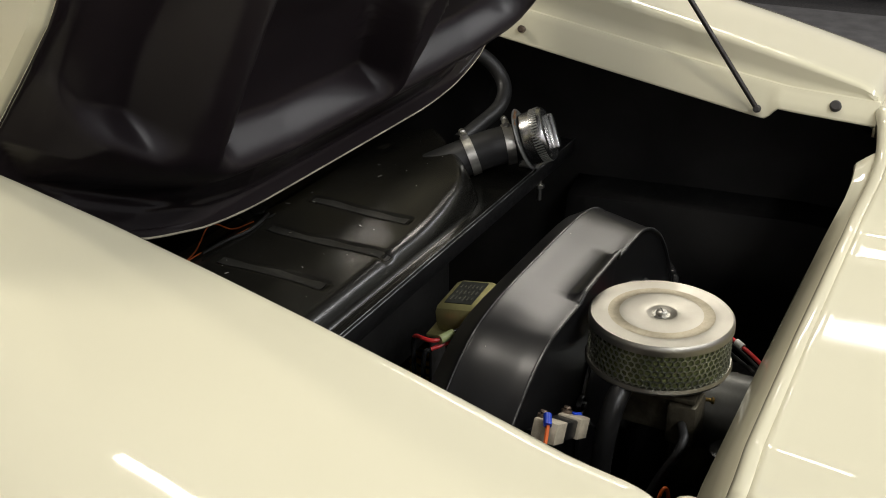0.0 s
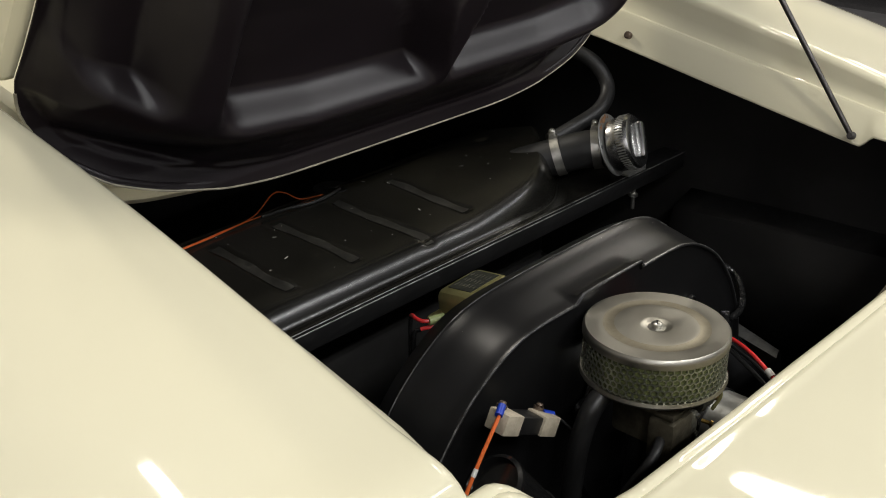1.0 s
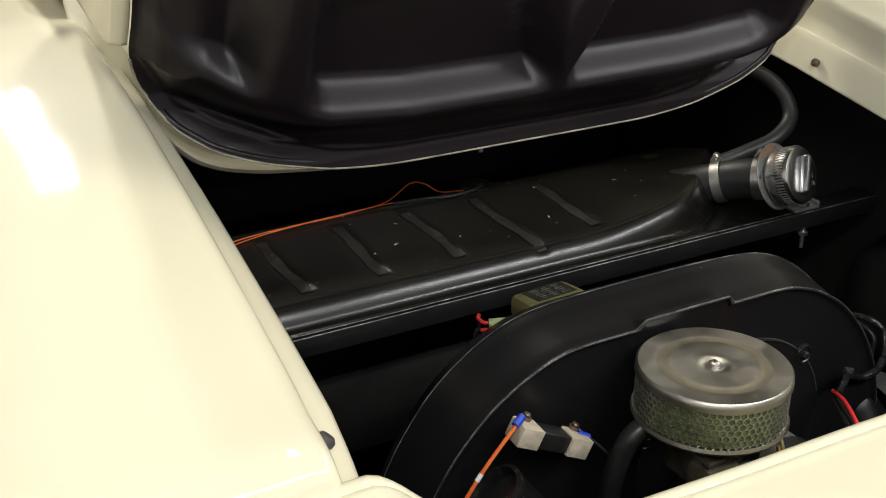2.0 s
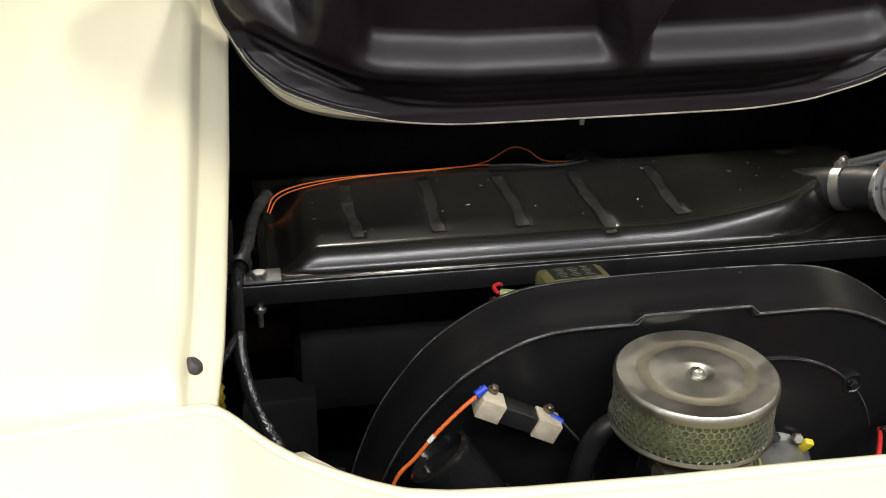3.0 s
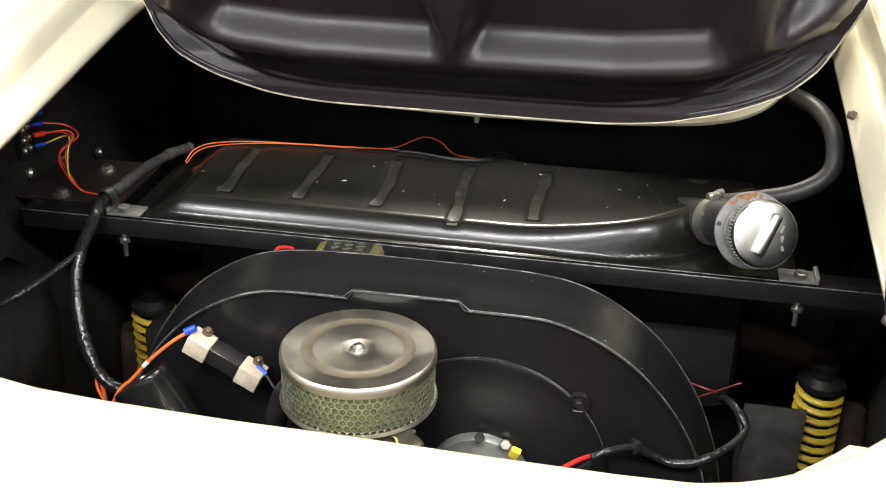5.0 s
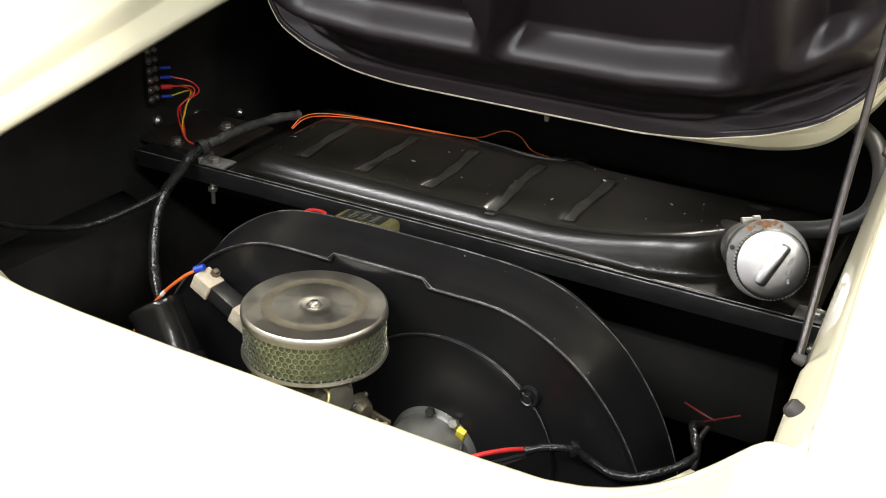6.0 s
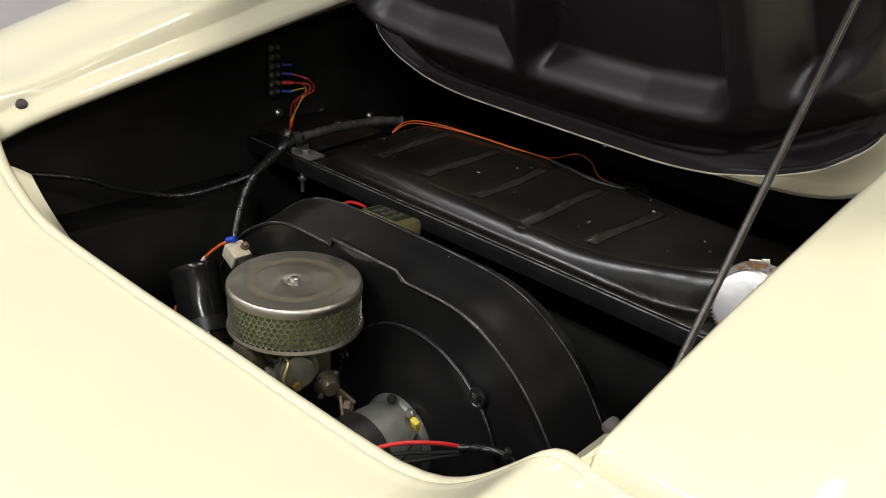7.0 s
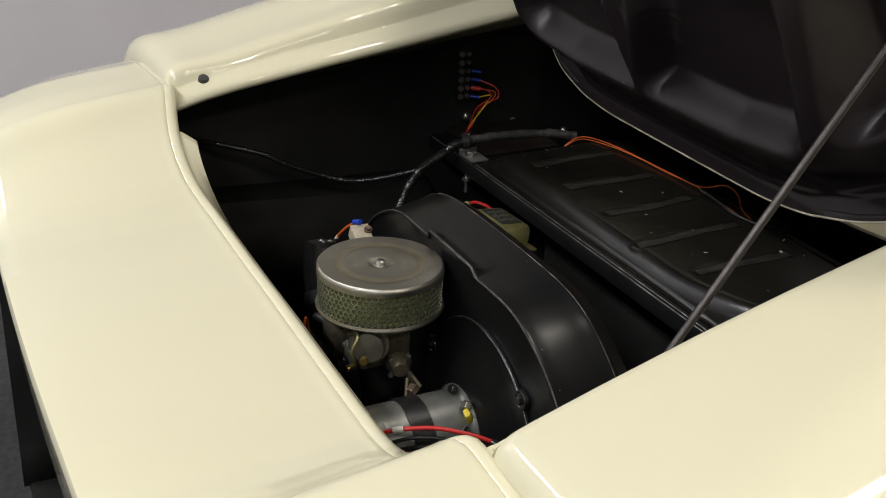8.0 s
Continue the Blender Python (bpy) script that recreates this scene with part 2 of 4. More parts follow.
def lathe(profile, sides=48, bm=None, m=None, cap=True):
    """Profile of (radius, height) turned about z."""
    own = bmesh.new()
    rings = []
    for r, z in profile:
        if r < 1e-6:
            rings.append([own.verts.new((0, 0, z))])
        else:
            rings.append([own.verts.new((r * math.cos(6.283185 * k / sides), r * math.sin(6.283185 * k / sides), z)) for k in range(sides)])
    for u, v in zip(rings, rings[1:]):
        for k in range(sides):
            j = (k + 1) % sides
            if len(u) == 1 and len(v) == 1:
                continue
            if len(u) == 1:
                own.faces.new((u[0], v[j], v[k]))
            elif len(v) == 1:
                own.faces.new((u[k], u[j], v[0]))
            else:
                own.faces.new((u[k], u[j], v[j], v[k]))
    if cap:
        for ring in (rings[0], rings[-1]):
            if len(ring) > 1:
                own.faces.new(ring)
    if m is not None:
        bmesh.ops.transform(own, matrix=m, verts=own.verts)
    return join(bm, own)


def along(a, b):
    """Pose at a whose z axis points to b."""
    a, b = Vector(a), Vector(b)
    return Matrix.Translation(a) @ (b - a).to_track_quat("Z", "Y").to_matrix().to_4x4()


def lerp(a, b, t):
    return a + (b - a) * t


def table(xs, ys, x):
    return float(np.interp(x, xs, ys))


def step(a, b, x):
    t = min(1.0, max(0.0, (x - a) / (b - a)))
    return t * t * (3 - 2 * t)


def hexbolt(r, h, bm=None, m=None):
    bm = lathe([(0, h), (r * 0.86, h), (r, h * 0.85), (r, 0)], 6, bm, m)
    return bm


# ---------------------------------------------------------------- room
R0, R1 = -6.5, 6.5


def structure(name, bm, mat, label, category):
    return tagged(part(name, bm, mat, None), label, category, kind="structure")


structure("floor", box(0, 0, -0.05, 13.4, 13.4, 0.1), FLOOR, "dark grey speckled carpet floor under the car", "floor")
structure("ceiling", box(0, 0, CEIL + 0.05, 13.4, 13.4, 0.1), CEILM, "plain dark grey showroom ceiling", "ceiling")
structure("wall_west", box(-2.6, 0, CEIL / 2, 0.2, 13.0, CEIL), WALLM, "plain pale lavender white wall", "wall")
structure("wall_east", box(R1 + 0.1, 0, CEIL / 2, 0.2, 13.0, CEIL), WALLM, "plain pale lavender white wall", "wall")
structure("wall_north", box(0, R1 + 0.1, CEIL / 2, 13.4, 0.2, CEIL), WALLM, "plain pale white wall", "wall")
structure("wall_south", box(0, R0 - 0.1, CEIL / 2, 13.4, 0.2, CEIL), WALLM, "plain pale white wall", "wall")


def ceiling_light():
    o = thing("ceiling_light", "white ceiling strip light with two glowing tubes", "ceiling light", "ceiling strip lights")
    part("housing", box(0, 0, -0.04, 0.36, 1.32, 0.08, bevel=0.01), WALLM, o, "white metal housing")
    for k in (-1, 1):
        part("tube", box(0.08 * k, 0, -0.1, 0.08, 1.25, 0.03, bevel=0.01), GLOWM, o, "glowing tube")
    return o


first = ceiling_light()
first.matrix_basis = pose(LIGHTS[0][0], LIGHTS[0][1], CEIL, 0, 0, LIGHTS[0][2])
# the copies include the added fitting at x 3.5
for lx, ly, turn, watts, colour, length in LIGHTS[1:]:
    copy_thing(first, pose(lx, ly, CEIL, 0, 0, turn) @ Matrix.Diagonal((0.45 if length < 1 else 1.0, length / 1.25, 1, 1)))

# ---------------------------------------------------------------- car body
car = thing("car", "cream painted fibreglass sports car with its rear engine lid raised", "car")


def edge_x(y, side):
    if side < 0:
        return table([-0.52, -0.45, -0.40, -0.30, -0.20, -0.10, 0.5], [0.520, 0.5105, 0.505, 0.500, 0.496, 0.492, 0.478], y)
    return table([-0.52, -0.40, -0.30, -0.09, 0.2, 0.5], [0.511, 0.506, 0.503, 0.501, 0.500, 0.50], y)


def edge_z(y, side):
    if side < 0:
        return table([-0.52, -0.49, -0.45, -0.40, -0.30, -0.20, -0.10, 0.0, 0.10, 0.4], [0.852, 0.862, 0.876, 0.889, 0.908, 0.926, 0.944, 0.962, 0.979, 1.02], y)
    return table([-0.52, -0.37, -0.316, -0.117, 0.098, 0.4], [0.834, 0.843, 0.852, 0.887, 0.925, 0.965], y)


def crest_z(y):
    return table([-0.6, -0.49, -0.40, -0.30, -0.20, -0.10, 0.0, 0.1, 0.2, 0.3, 0.6, 1.2], [0.868, 0.898, 0.923, 0.949, 0.973, 0.995, 1.016, 1.034, 1.050, 1.063, 1.08, 1.08], y)


def crest_x(y):
    return table([-0.5, -0.3, -0.1, 0.3], [0.540, 0.533, 0.528, 0.522], y)


def wing(t):
    """Drop of the wing's top outside the crest."""
    return 0.006 * t + 0.16 * max(0, t - 0.42) ** 2 + 0.9 * max(0, t - 0.72) ** 2


def deck(side):
    """Side deck: inner flange, bead, upstand, crest, and the wing falling away to the sill."""
    rows = []
    ys = [-0.5015, -0.5008, -0.4975, -0.492, -0.485, -0.477, -0.468] + [-0.456 + 0.018 * i for i in range(5)] + [-0.366, -0.360, -0.354, -0.348, -0.342, -0.336] + [-0.322 + 0.02 * i for i in range(78)]
    for n, y in enumerate(ys):
        ze, zc, xe, xc = edge_z(y, side), crest_z(y) + (0.010 * (1 - step(-0.50, -0.40, y)) if side < 0 else 0.0), edge_x(y, side), crest_x(y)
        ze += 0.021 * (1 - step(-0.362, -0.340, y)) if side > 0 else 0.0
        if side < 0:
            # lit flange, steep shaded wall, soft crest
            xw = table([-0.52, -0.45, -0.38, -0.30, -0.20, 0.0, 0.4], [0.536, 0.533, 0.529, 0.526, 0.523, 0.519, 0.512], y)
            zw = min(table([-0.52, -0.45, -0.38, -0.30, -0.20, -0.10, 0.0, 0.1, 0.4], [0.868, 0.890, 0.908, 0.925, 0.944, 0.963, 0.984, 1.003, 1.045], y), zc - 0.008)
            xc = max(xc + 0.002, xw + 0.006)
            p = [(xe + 0.002, ze - 0.012), (xe - 0.0005, ze - 0.006), (xe, ze - 0.002), (xe + 0.003, ze + 0.001), (lerp(xe, xw, 0.5), lerp(ze, zw, 0.52)), (xw - 0.0025, zw - 0.0015), (xw, zw + 0.001), (xw + 0.0012, zw + 0.004),
                 (lerp(xw, xc, 0.4), lerp(zw, zc, 0.45)), (lerp(xw, xc, 0.72), lerp(zw, zc, 0.78)), (xc, zc - 0.0035), (xc + 0.005, zc), (xc + 0.012, zc + 0.001)]
        else:
            zb = min(edge_z(y, side) + 0.045, zc - 0.012)
            xb = min(xe + 0.023, xc - 0.009)
            p = [(xe - 0.001, ze - 0.003), (xe, ze), (xe + 0.005, lerp(ze, zb, 0.4)), (xb - 0.003, lerp(ze, zb, 0.85)), (xb, zb), (xb + 0.003, zb + 0.003), (xb + 0.006, zb + 0.002), (xb + 0.009, zb + 0.004),
                 (lerp(xb + 0.009, xc, 0.35), lerp(zb, zc, 0.45)), (lerp(xb + 0.009, xc, 0.7), lerp(zb, zc, 0.80)), (xc, zc - 0.004), (xc + 0.005, zc), (xc + 0.012, zc + 0.001)]
        for k in range(1, 19):
            t = k / 18
            p.append((xc + 0.012 + t * 0.36, zc + 0.001 - wing(t)))
        xo, zo = p[-1]
        p += [(xo + 0.03, zo - 0.06), (xo + 0.04, zo - 0.16), (xo + 0.04, zo - 0.30), (xo + 0.02, 0.26)]
        # the rear end of the deck turns down into the shut line
        down = (0.060, 0.018, 0.0095, 0.0048, 0.0020, 0.0006, 0.0)[n] if n < 7 else 0.0
        row = [(side * x, y, z - (down if i > 7 else 0)) for i, (x, z) in enumerate(p)]
        if n == 0:
            row = [(x, yy, min(z, 0.838) if i < 13 else z) for i, (x, yy, z) in enumerate(row)]
        rows.append(row)
    ob = part("deck_panel", sheet(rows), CREAM, car, "glossy cream rear deck with a stepped gutter", angle=60)
    return thick(ob, 0.004, -1 if side > 0 else 1)


for side in (-1, 1):
    deck(side)


RIM_LEFT = [(0, -0.503, 0.770), (0.12, -0.504, 0.772), (0.25, -0.506, 0.778), (0.32, -0.511, 0.787), (0.36, -0.514, 0.797), (0.39, -0.516, 0.811), (0.42, -0.516, 0.827), (0.45, -0.514, 0.843), (0.475, -0.512, 0.861), (0.495, -0.510, 0.879), (0.512, -0.507, 0.889), (0.530, -0.505, 0.886), (0.60, -0.504, 0.882), (0.70, -0.504, 0.875), (0.80, -0.504, 0.853), (0.90, -0.504, 0.760), (0.96, -0.504, 0.62)]
RIM_RIGHT = [(0, -0.503, 0.770), (0.12, -0.503, 0.767), (0.25, -0.503, 0.765), (0.32, -0.504, 0.767), (0.36, -0.506, 0.776), (0.39, -0.510, 0.789), (0.42, -0.516, 0.808), (0.45, -0.519, 0.830), (0.475, -0.518, 0.852), (0.495, -0.515, 0.869), (0.510, -0.511, 0.879), (0.524, -0.507, 0.876), (0.545, -0.504, 0.869), (0.60, -0.504, 0.865), (0.70, -0.504, 0.858), (0.80, -0.504, 0.842), (0.90, -0.504, 0.755), (0.96, -0.504, 0.62)]


def rim_at(x, k):
    rows = RIM_LEFT if x < 0 else RIM_RIGHT
    return sum(table([r[0] for r in rows], [r[k] for r in rows], abs(x) + 0.006 * j) for j in (-1, 0, 1)) / 3


def rim_y(x):
    return rim_at(x, 1) - 0.005 * (1 - step(0.44, 0.52, abs(x)))


def rim_z(x):
    return rim_at(x, 2) - 0.005 * (1 - step(0.47, 0.53, abs(x)))


def rear_panel():
    rows = []
    for i in range(241):
        x = -0.94 + 1.88 * i / 240
        yr, zr = rim_y(x), rim_z(x)
        tail = -0.801 + 0.06 * x * x + 0.10 * step(0.55, 1.0, abs(x)) ** 1.5
        r = [(x, yr + 0.0066, zr - 0.014), (x, yr + 0.0074, zr - 0.0075), (x, yr + 0.0068, zr - 0.0032), (x, yr + 0.0046, zr - 0.0002), (x, yr + 0.0014, zr + 0.0008), (x, yr - 0.0020, zr + 0.0006), (x, yr - 0.0040, zr - 0.0008), (x, yr - 0.0056, zr - 0.0020), (x, yr - 0.0070, zr - 0.0021), (x, yr - 0.0088, zr - 0.0012), (x, yr - 0.011, zr - 0.0004), (x, yr - 0.0135, zr - 0.0006)]
        zt = lerp(0.748, zr - 0.05, step(0.2, 0.6, abs(x)))
        for k in range(1, 19):
            t = (k / 18) ** 1.5
            r.append((x, lerp(yr - 0.014, tail, t), lerp(zr - 0.0015, zt, 0.55 * t + 0.45 * t ** 4)))
        r += [(x, tail - 0.0015, zt - 0.004), (x, tail - 0.001, zt - 0.010), (x, tail + 0.003, zt - 0.04), (x, tail + 0.010, zt - 0.115), (x, tail + 0.020, zt - 0.128), (x, tail + 0.055, zt - 0.14), (x, tail + 0.07, zt - 0.3), (x, tail + 0.10, max(0.2, zt - 0.42))]
        rows.append(r)
    ob = part("rear_panel", sheet(rows), CREAM, car, "glossy cream rear panel with a rolled rim", angle=60)
    return thick(ob, 0.004, 1)


rear_panel()


def inner_flange():
    """Moulded flange inside the rear rim, behind a fine seam."""
    rows = []
    for i in range(81):
        x = -0.458 + 0.924 * i / 80
        yr, zr = rim_y(x), rim_z(x)
        nx = -0.018 * max(0.0, (abs(x) - 0.33) / 0.15) * math.copysign(1, x)
        # shallow in the corners, steep along the middle
        k = step(0.28, 0.45, abs(x))
        w, fall = lerp(0.034, 0.022, k), lerp(0.050, 0.013, k)
        rows.append([(x, yr + 0.0088, zr - 0.018), (x, yr + 0.0108, zr - 0.0105), (x + 0.1 * nx, yr + 0.0135, zr - 0.0115), (x + 0.5 * nx, yr + 0.011 + 0.5 * w, zr - 0.0105 - 0.46 * fall), (x + nx, yr + 0.010 + w, zr - 0.0105 - fall), (x + nx, yr + 0.011 + w, zr - 0.0145 - fall)])
    return thick(part("inner_flange", sheet(rows), CREAM, car, "cream moulded flange inside the rear rim"), 0.003, 1)


inner_flange()


def front_panel():
    """The curved cream lip of the opening behind the raised lid."""
    U = [0, 0.2, 0.3, 0.35, 0.39, 0.422, 0.455, 0.475, 0.491, 0.506, 0.532]
    Z = [0.846, 0.850, 0.859, 0.867, 0.878, 0.896, 0.932, 0.962, 0.99, 1.02, 1.05]
    Y = [0.200, 0.201, 0.203, 0.205, 0.209, 0.215, 0.228, 0.24, 0.25, 0.262, 0.275]
    half = smooth_path([(u, y, z) for u, y, z in zip(U, Y, Z)], 6)
    rows = []
    for p in [Vector((-q.x, q.y, q.z)) for q in half[:0:-1]] + half:
        x, y, z = p
        g = min(1.0, abs(x) / 0.506)
        # a little lower in the right-hand corner
        low = step(0.2, 0.4, x)
        x, z = x * (1 - 0.012 * low), z - 0.006 * low
        rows.append([(x, y + 0.010, z - 0.004), (x, y + 0.002, z - 0.001), (x, y, z + 0.002), (x, y + 0.003, z + 0.005), (x * 1.002, y + 0.019, z + 0.009), (x * 1.003, y + 0.022, z + 0.012), (x * 1.006, y + 0.026, z + 0.034), (x * 1.01, y + 0.03, z + 0.07), (x * 1.02, y + 0.06, z + 0.10), (x * 1.04, y + 0.3, z + lerp(0.17, 0.08, g)), (x * 1.06, y + 0.7, z + lerp(0.20, 0.07, g))])
    ob = part("front_panel", sheet(rows), CREAM, car, "curved cream lip along the front of the engine bay", angle=60)
    part("latch_pin", lathe([(0, 0.012), (0.006, 0.012), (0.0065, 0.004), (0.0045, 0.001), (0.0035, -0.010), (0, -0.011)], 12, m=pose(0.006, 0.207, 0.842)), EDGE, car, "pale stub of the lid latch")
    return thick(ob, 0.003, 1)


front_panel()


def bay():
    """Black tub below the opening."""
    for sd in (-1, 1):
        rows = []
        for i in range(19):
            y = -0.78 + 0.085 * i
            zt = table([-0.78, -0.5, -0.45, 0.3, 0.8], [0.66, 0.80, 0.835, 0.93, 0.96], y)
            rows.append([(sd * 0.62, y, zt), (sd * 0.65, y, zt - 0.02), (sd * 0.658, y, zt - 0.06)] + [(sd * (0.66 + 0.01 * math.sin(3 * y)), y, lerp(zt - 0.1, 0.12, j / 6)) for j in range(7)])
        thick(part("inner_wall", sheet(rows), TUB, car, "matt black inner wing"), 0.004, sd)
        ledge = [[(sd * 0.655, y, 0.66 - 0.10 * k), (sd * 0.60, y, 0.645 - 0.12 * k), (sd * 0.585, y, 0.60 - 0.2 * k), (sd * 0.59, y, 0.45 - 0.1 * k)] for y, k in [(-0.55 + 0.05 * i, abs(i - 3) / 40) for i in range(12)]]
        thick(part("chassis_leg", sheet(ledge), TUB, car, "black chassis leg"), 0.004, sd)
    part("bulkhead", box(0, 0.76, 0.54, 1.36, 0.02, 0.84, bevel=0.004), TUB, car, "matt black bulkhead")
    part("bay_floor", box(0, -0.0, 0.115, 1.36, 1.54, 0.02, bevel=0.004), TUB, car, "dark bay floor")
    part("tail_liner", box(0, -0.70, 0.44, 1.30, 0.02, 0.5, bevel=0.004), TUB, car, "black inner tail panel")
    for sd in (-1, 1):
        w = part("wheel", lathe([(0.14, -0.09), (0.26, -0.10), (0.30, -0.085), (0.312, -0.05), (0.314, 0), (0.312, 0.05), (0.30, 0.085), (0.26, 0.10), (0.14, 0.09)], 40, m=pose(sd * 0.79, 0.2, 0.314, 0, 90, 0)), TYRE, car, "black rear tyre")
        part("rim", lathe([(0, 0.05), (0.05, 0.06), (0.06, 0.04), (0.15, 0.05), (0.175, 0.085), (0.18, 0.06), (0.18, -0.08), (0, -0.08)], 40, m=pose(sd * 0.79, 0.2, 0.314, 0, sd * 90, 0)), GALV, w, "grey steel rim")


bay()
# ---- crossbar and subframe
bar = thing("crossbar", "black painted square steel bar carrying the fuel tank", "bar")
part("beam", box(0, 0.022, 0.707, 1.24, 0.044, 0.028, bevel=0.003), STEEL_BLACK, bar)
part("worn_glint_edge", tube([(-0.62, 0.0004, 0.7206), (0.62, 0.0004, 0.7206)], 0.0010, per=1, sides=6), WORN_GLINT, bar, "worn bright edge")
part("lower_beam", box(0, 0.20, 0.60, 1.24, 0.03, 0.04, bevel=0.003), STEEL_BLACK, bar)


# ---------------------------------------------------------------- raised lid
LID0, LUP, LN = Vector((0, 0.085, 0.890)), Vector((0, -0.42, 0.9075)), Vector((0, -0.9075, -0.42))


def lid_at(u, v, h):
    # the lid hangs a little askew on its hinges
    return LID0 + Vector((float(u), -0.065 * float(u), 0.026 * float(u))) + LUP * float(v) + LN * float(h)


LID_OUT = [(0, 0), (0.12, 0.0), (0.20, 0.001), (0.27, 0.007), (0.31, 0.015), (0.35, 0.023), (0.40, 0.036), (0.43, 0.047), (0.46, 0.063), (0.481, 0.090), (0.493, 0.115), (0.4985, 0.140), (0.500, 0.165), (0.501, 0.2), (0.505, 0.25), (0.510, 0.3), (0.514, 0.38), (0.511, 0.42), (0.497, 0.447), (0.46, 0.46)]


def lid_edge_h(v):
    return table([0, 0.007, 0.015, 0.026, 0.042, 0.054, 0.069, 0.090, 0.115, 0.155, 0.2, 0.26, 0.3, 0.5, 0.9], [0, -0.004, -0.008, -0.017, -0.036, -0.057, -0.080, -0.096, -0.103, -0.104, -0.092, -0.074, -0.062, -0.035, -0.02], v)


OUT = np.array([(p.x, p.y) for p in smooth_path([(u, v, 0) for u, v in LID_OUT], 16)])


def lid_depth(u, v):
    """Distance from the lid's outline."""
    return float(np.sqrt(((OUT - (abs(u), v)) ** 2).sum(1).min()))


def lid_h(u, v):
    d = lid_depth(u, v)
    e = lid_edge_h(min(v, 0.8))
    # flat flange, then a fine shoulder where the moulding starts to rise
    shoulder = 0.0035 * step(0.0175, 0.0225, d) + 0.0012 * math.exp(-((d - 0.0225) / 0.0022) ** 2)
    a = abs(u)
    foot = v - table([0, 0.2, 0.3, 0.4, 0.46, 0.500], [0, 0.001, 0.012, 0.043, 0.070, 0.135], a)
    side = 1.7 * max(0.0, 0.508 - a)
    q = min(1.0, max(0.0, (min(foot, side) - 0.023) / 0.112))
    k = 1 - (1 - q) ** 2.2
    h = lerp(e, 0.032 - 0.085 * step(0.32, 0.52, a), k) + shoulder
    # recessed pockets between ribs that taper towards the foot
    pocket = 0.0
    up = step(0.10, 0.26, v)
    for c0, c1, full in ((lerp(0.010, 0.042, up), 0.335, 1.0), (0.388, 0.62, 1.15)):
        inside = min(step(c0 - 0.014, c0 + 0.024, a), 1 - step(c1 - 0.026, c1 + 0.016, a))
        pocket = max(pocket, full * inside * step(0.104, 0.144, foot) * step(-0.02, 0.24, side))
    deep = lerp(0.051, 0.0, step(0.24, 0.47, v))
    return h - deep * pocket


def lid():
    # rings that run round the outline and close towards the middle
    step_len = np.r_[0, np.cumsum(np.hypot(*np.diff(OUT, axis=0).T))]
    rail = [(float(np.interp(q, step_len, OUT[:, 0])), float(np.interp(q, step_len, OUT[:, 1]))) for q in np.linspace(0, step_len[-1], 380)]
    top = [(0.46 * (1 - i / 60), 0.46) for i in range(1, 61)]
    half = rail + top
    loop = half + [(-u, v) for u, v in half[-2:0:-1]]
    mid = (0.0, 0.26)
    scales = [1 - 0.0075 * i for i in range(28)] + [0.79 - 0.0125 * i for i in range(1, 40)] + [0.28 - 0.035 * i for i in range(1, 8)] + [0.012, 0.0004]
    bm = bmesh.new()
    rows = []
    for sc in scales:
        row = []
        for u0, v0 in loop:
            u, v = mid[0] + sc * (u0 - mid[0]), mid[1] + sc * (v0 - mid[1])
            row.append(lid_at(u, v, lid_h(u, v)))
        rows.append(row)
    sheet(rows, bm, close=True)
    liner = part("engine_lid", bm, LINER, car, "raised engine lid with a glossy black ribbed underside", angle=70)
    # rounded thickness edge below the liner
    skin = []
    for k, (grow, back) in enumerate(((0.0, -0.0005), (0.0004, -0.0015), (0.0, -0.003), (-0.006, -0.006))):
        row = []
        for i in range(161):
            s = -1 + i / 80
            t = abs(s)
            j = t * (len(OUT) - 1)
            a = min(int(j), len(OUT) - 2)
            p = OUT[a] + (OUT[a + 1] - OUT[a]) * (j - a)
            q = OUT[a + 1] - OUT[a]
            q = q / max(1e-9, math.hypot(*q))
            x, v = p[0] + q[1] * grow, p[1] - q[0] * grow
            row.append(lid_at(math.copysign(x, s), v, lid_edge_h(p[1]) + back))
        skin.append(row)
    thick(part("edge", sheet(skin), LINER, liner, "black lid edge"), 0.002)
    # pale worn lip of the outer skin below the liner
    lip = [(u, v) for u, v in rail if v < 0.142]
    lip = [lid_at(u, v - 0.0018, lid_edge_h(v) - 0.0008) for u, v in [(-u, v) for u, v in lip[:0:-6]] + lip[::6]]
    part("edge_bead", tube(lip, 0.0019, per=1, sides=8), EDGE, liner, "worn cream lip of the lid edge")
    # cream outer skin with its turned side flanges
    rows = []
    for i in range(41):
        v = 0.160 + 0.255 * i / 40
        eu, eh = float(np.interp(v, OUT[:, 1], OUT[:, 0])), lid_edge_h(min(v, 0.8))
        row = []
        for s in (-1, 1):
            seq = [(eu + 0.002, eh - 0.002), (eu + 0.012, eh - 0.002), (eu + 0.021, eh - 0.006), (eu + 0.026, eh - 0.018), (eu + 0.030, eh - 0.05), (eu + 0.035, eh - 0.10), (eu + 0.030, eh - 0.14), (0.45, -0.25), (0.25, -0.27), (0, -0.275)]
            pts = [lid_at(s * x, v, h) for x, h in seq]
            row += pts if s < 0 else pts[::-1][1:]
        rows.append(row)
    thick(part("outer_skin", sheet(rows), CREAM, liner, "cream outer skin"), 0.003)
    return liner


lid_ob = lid()

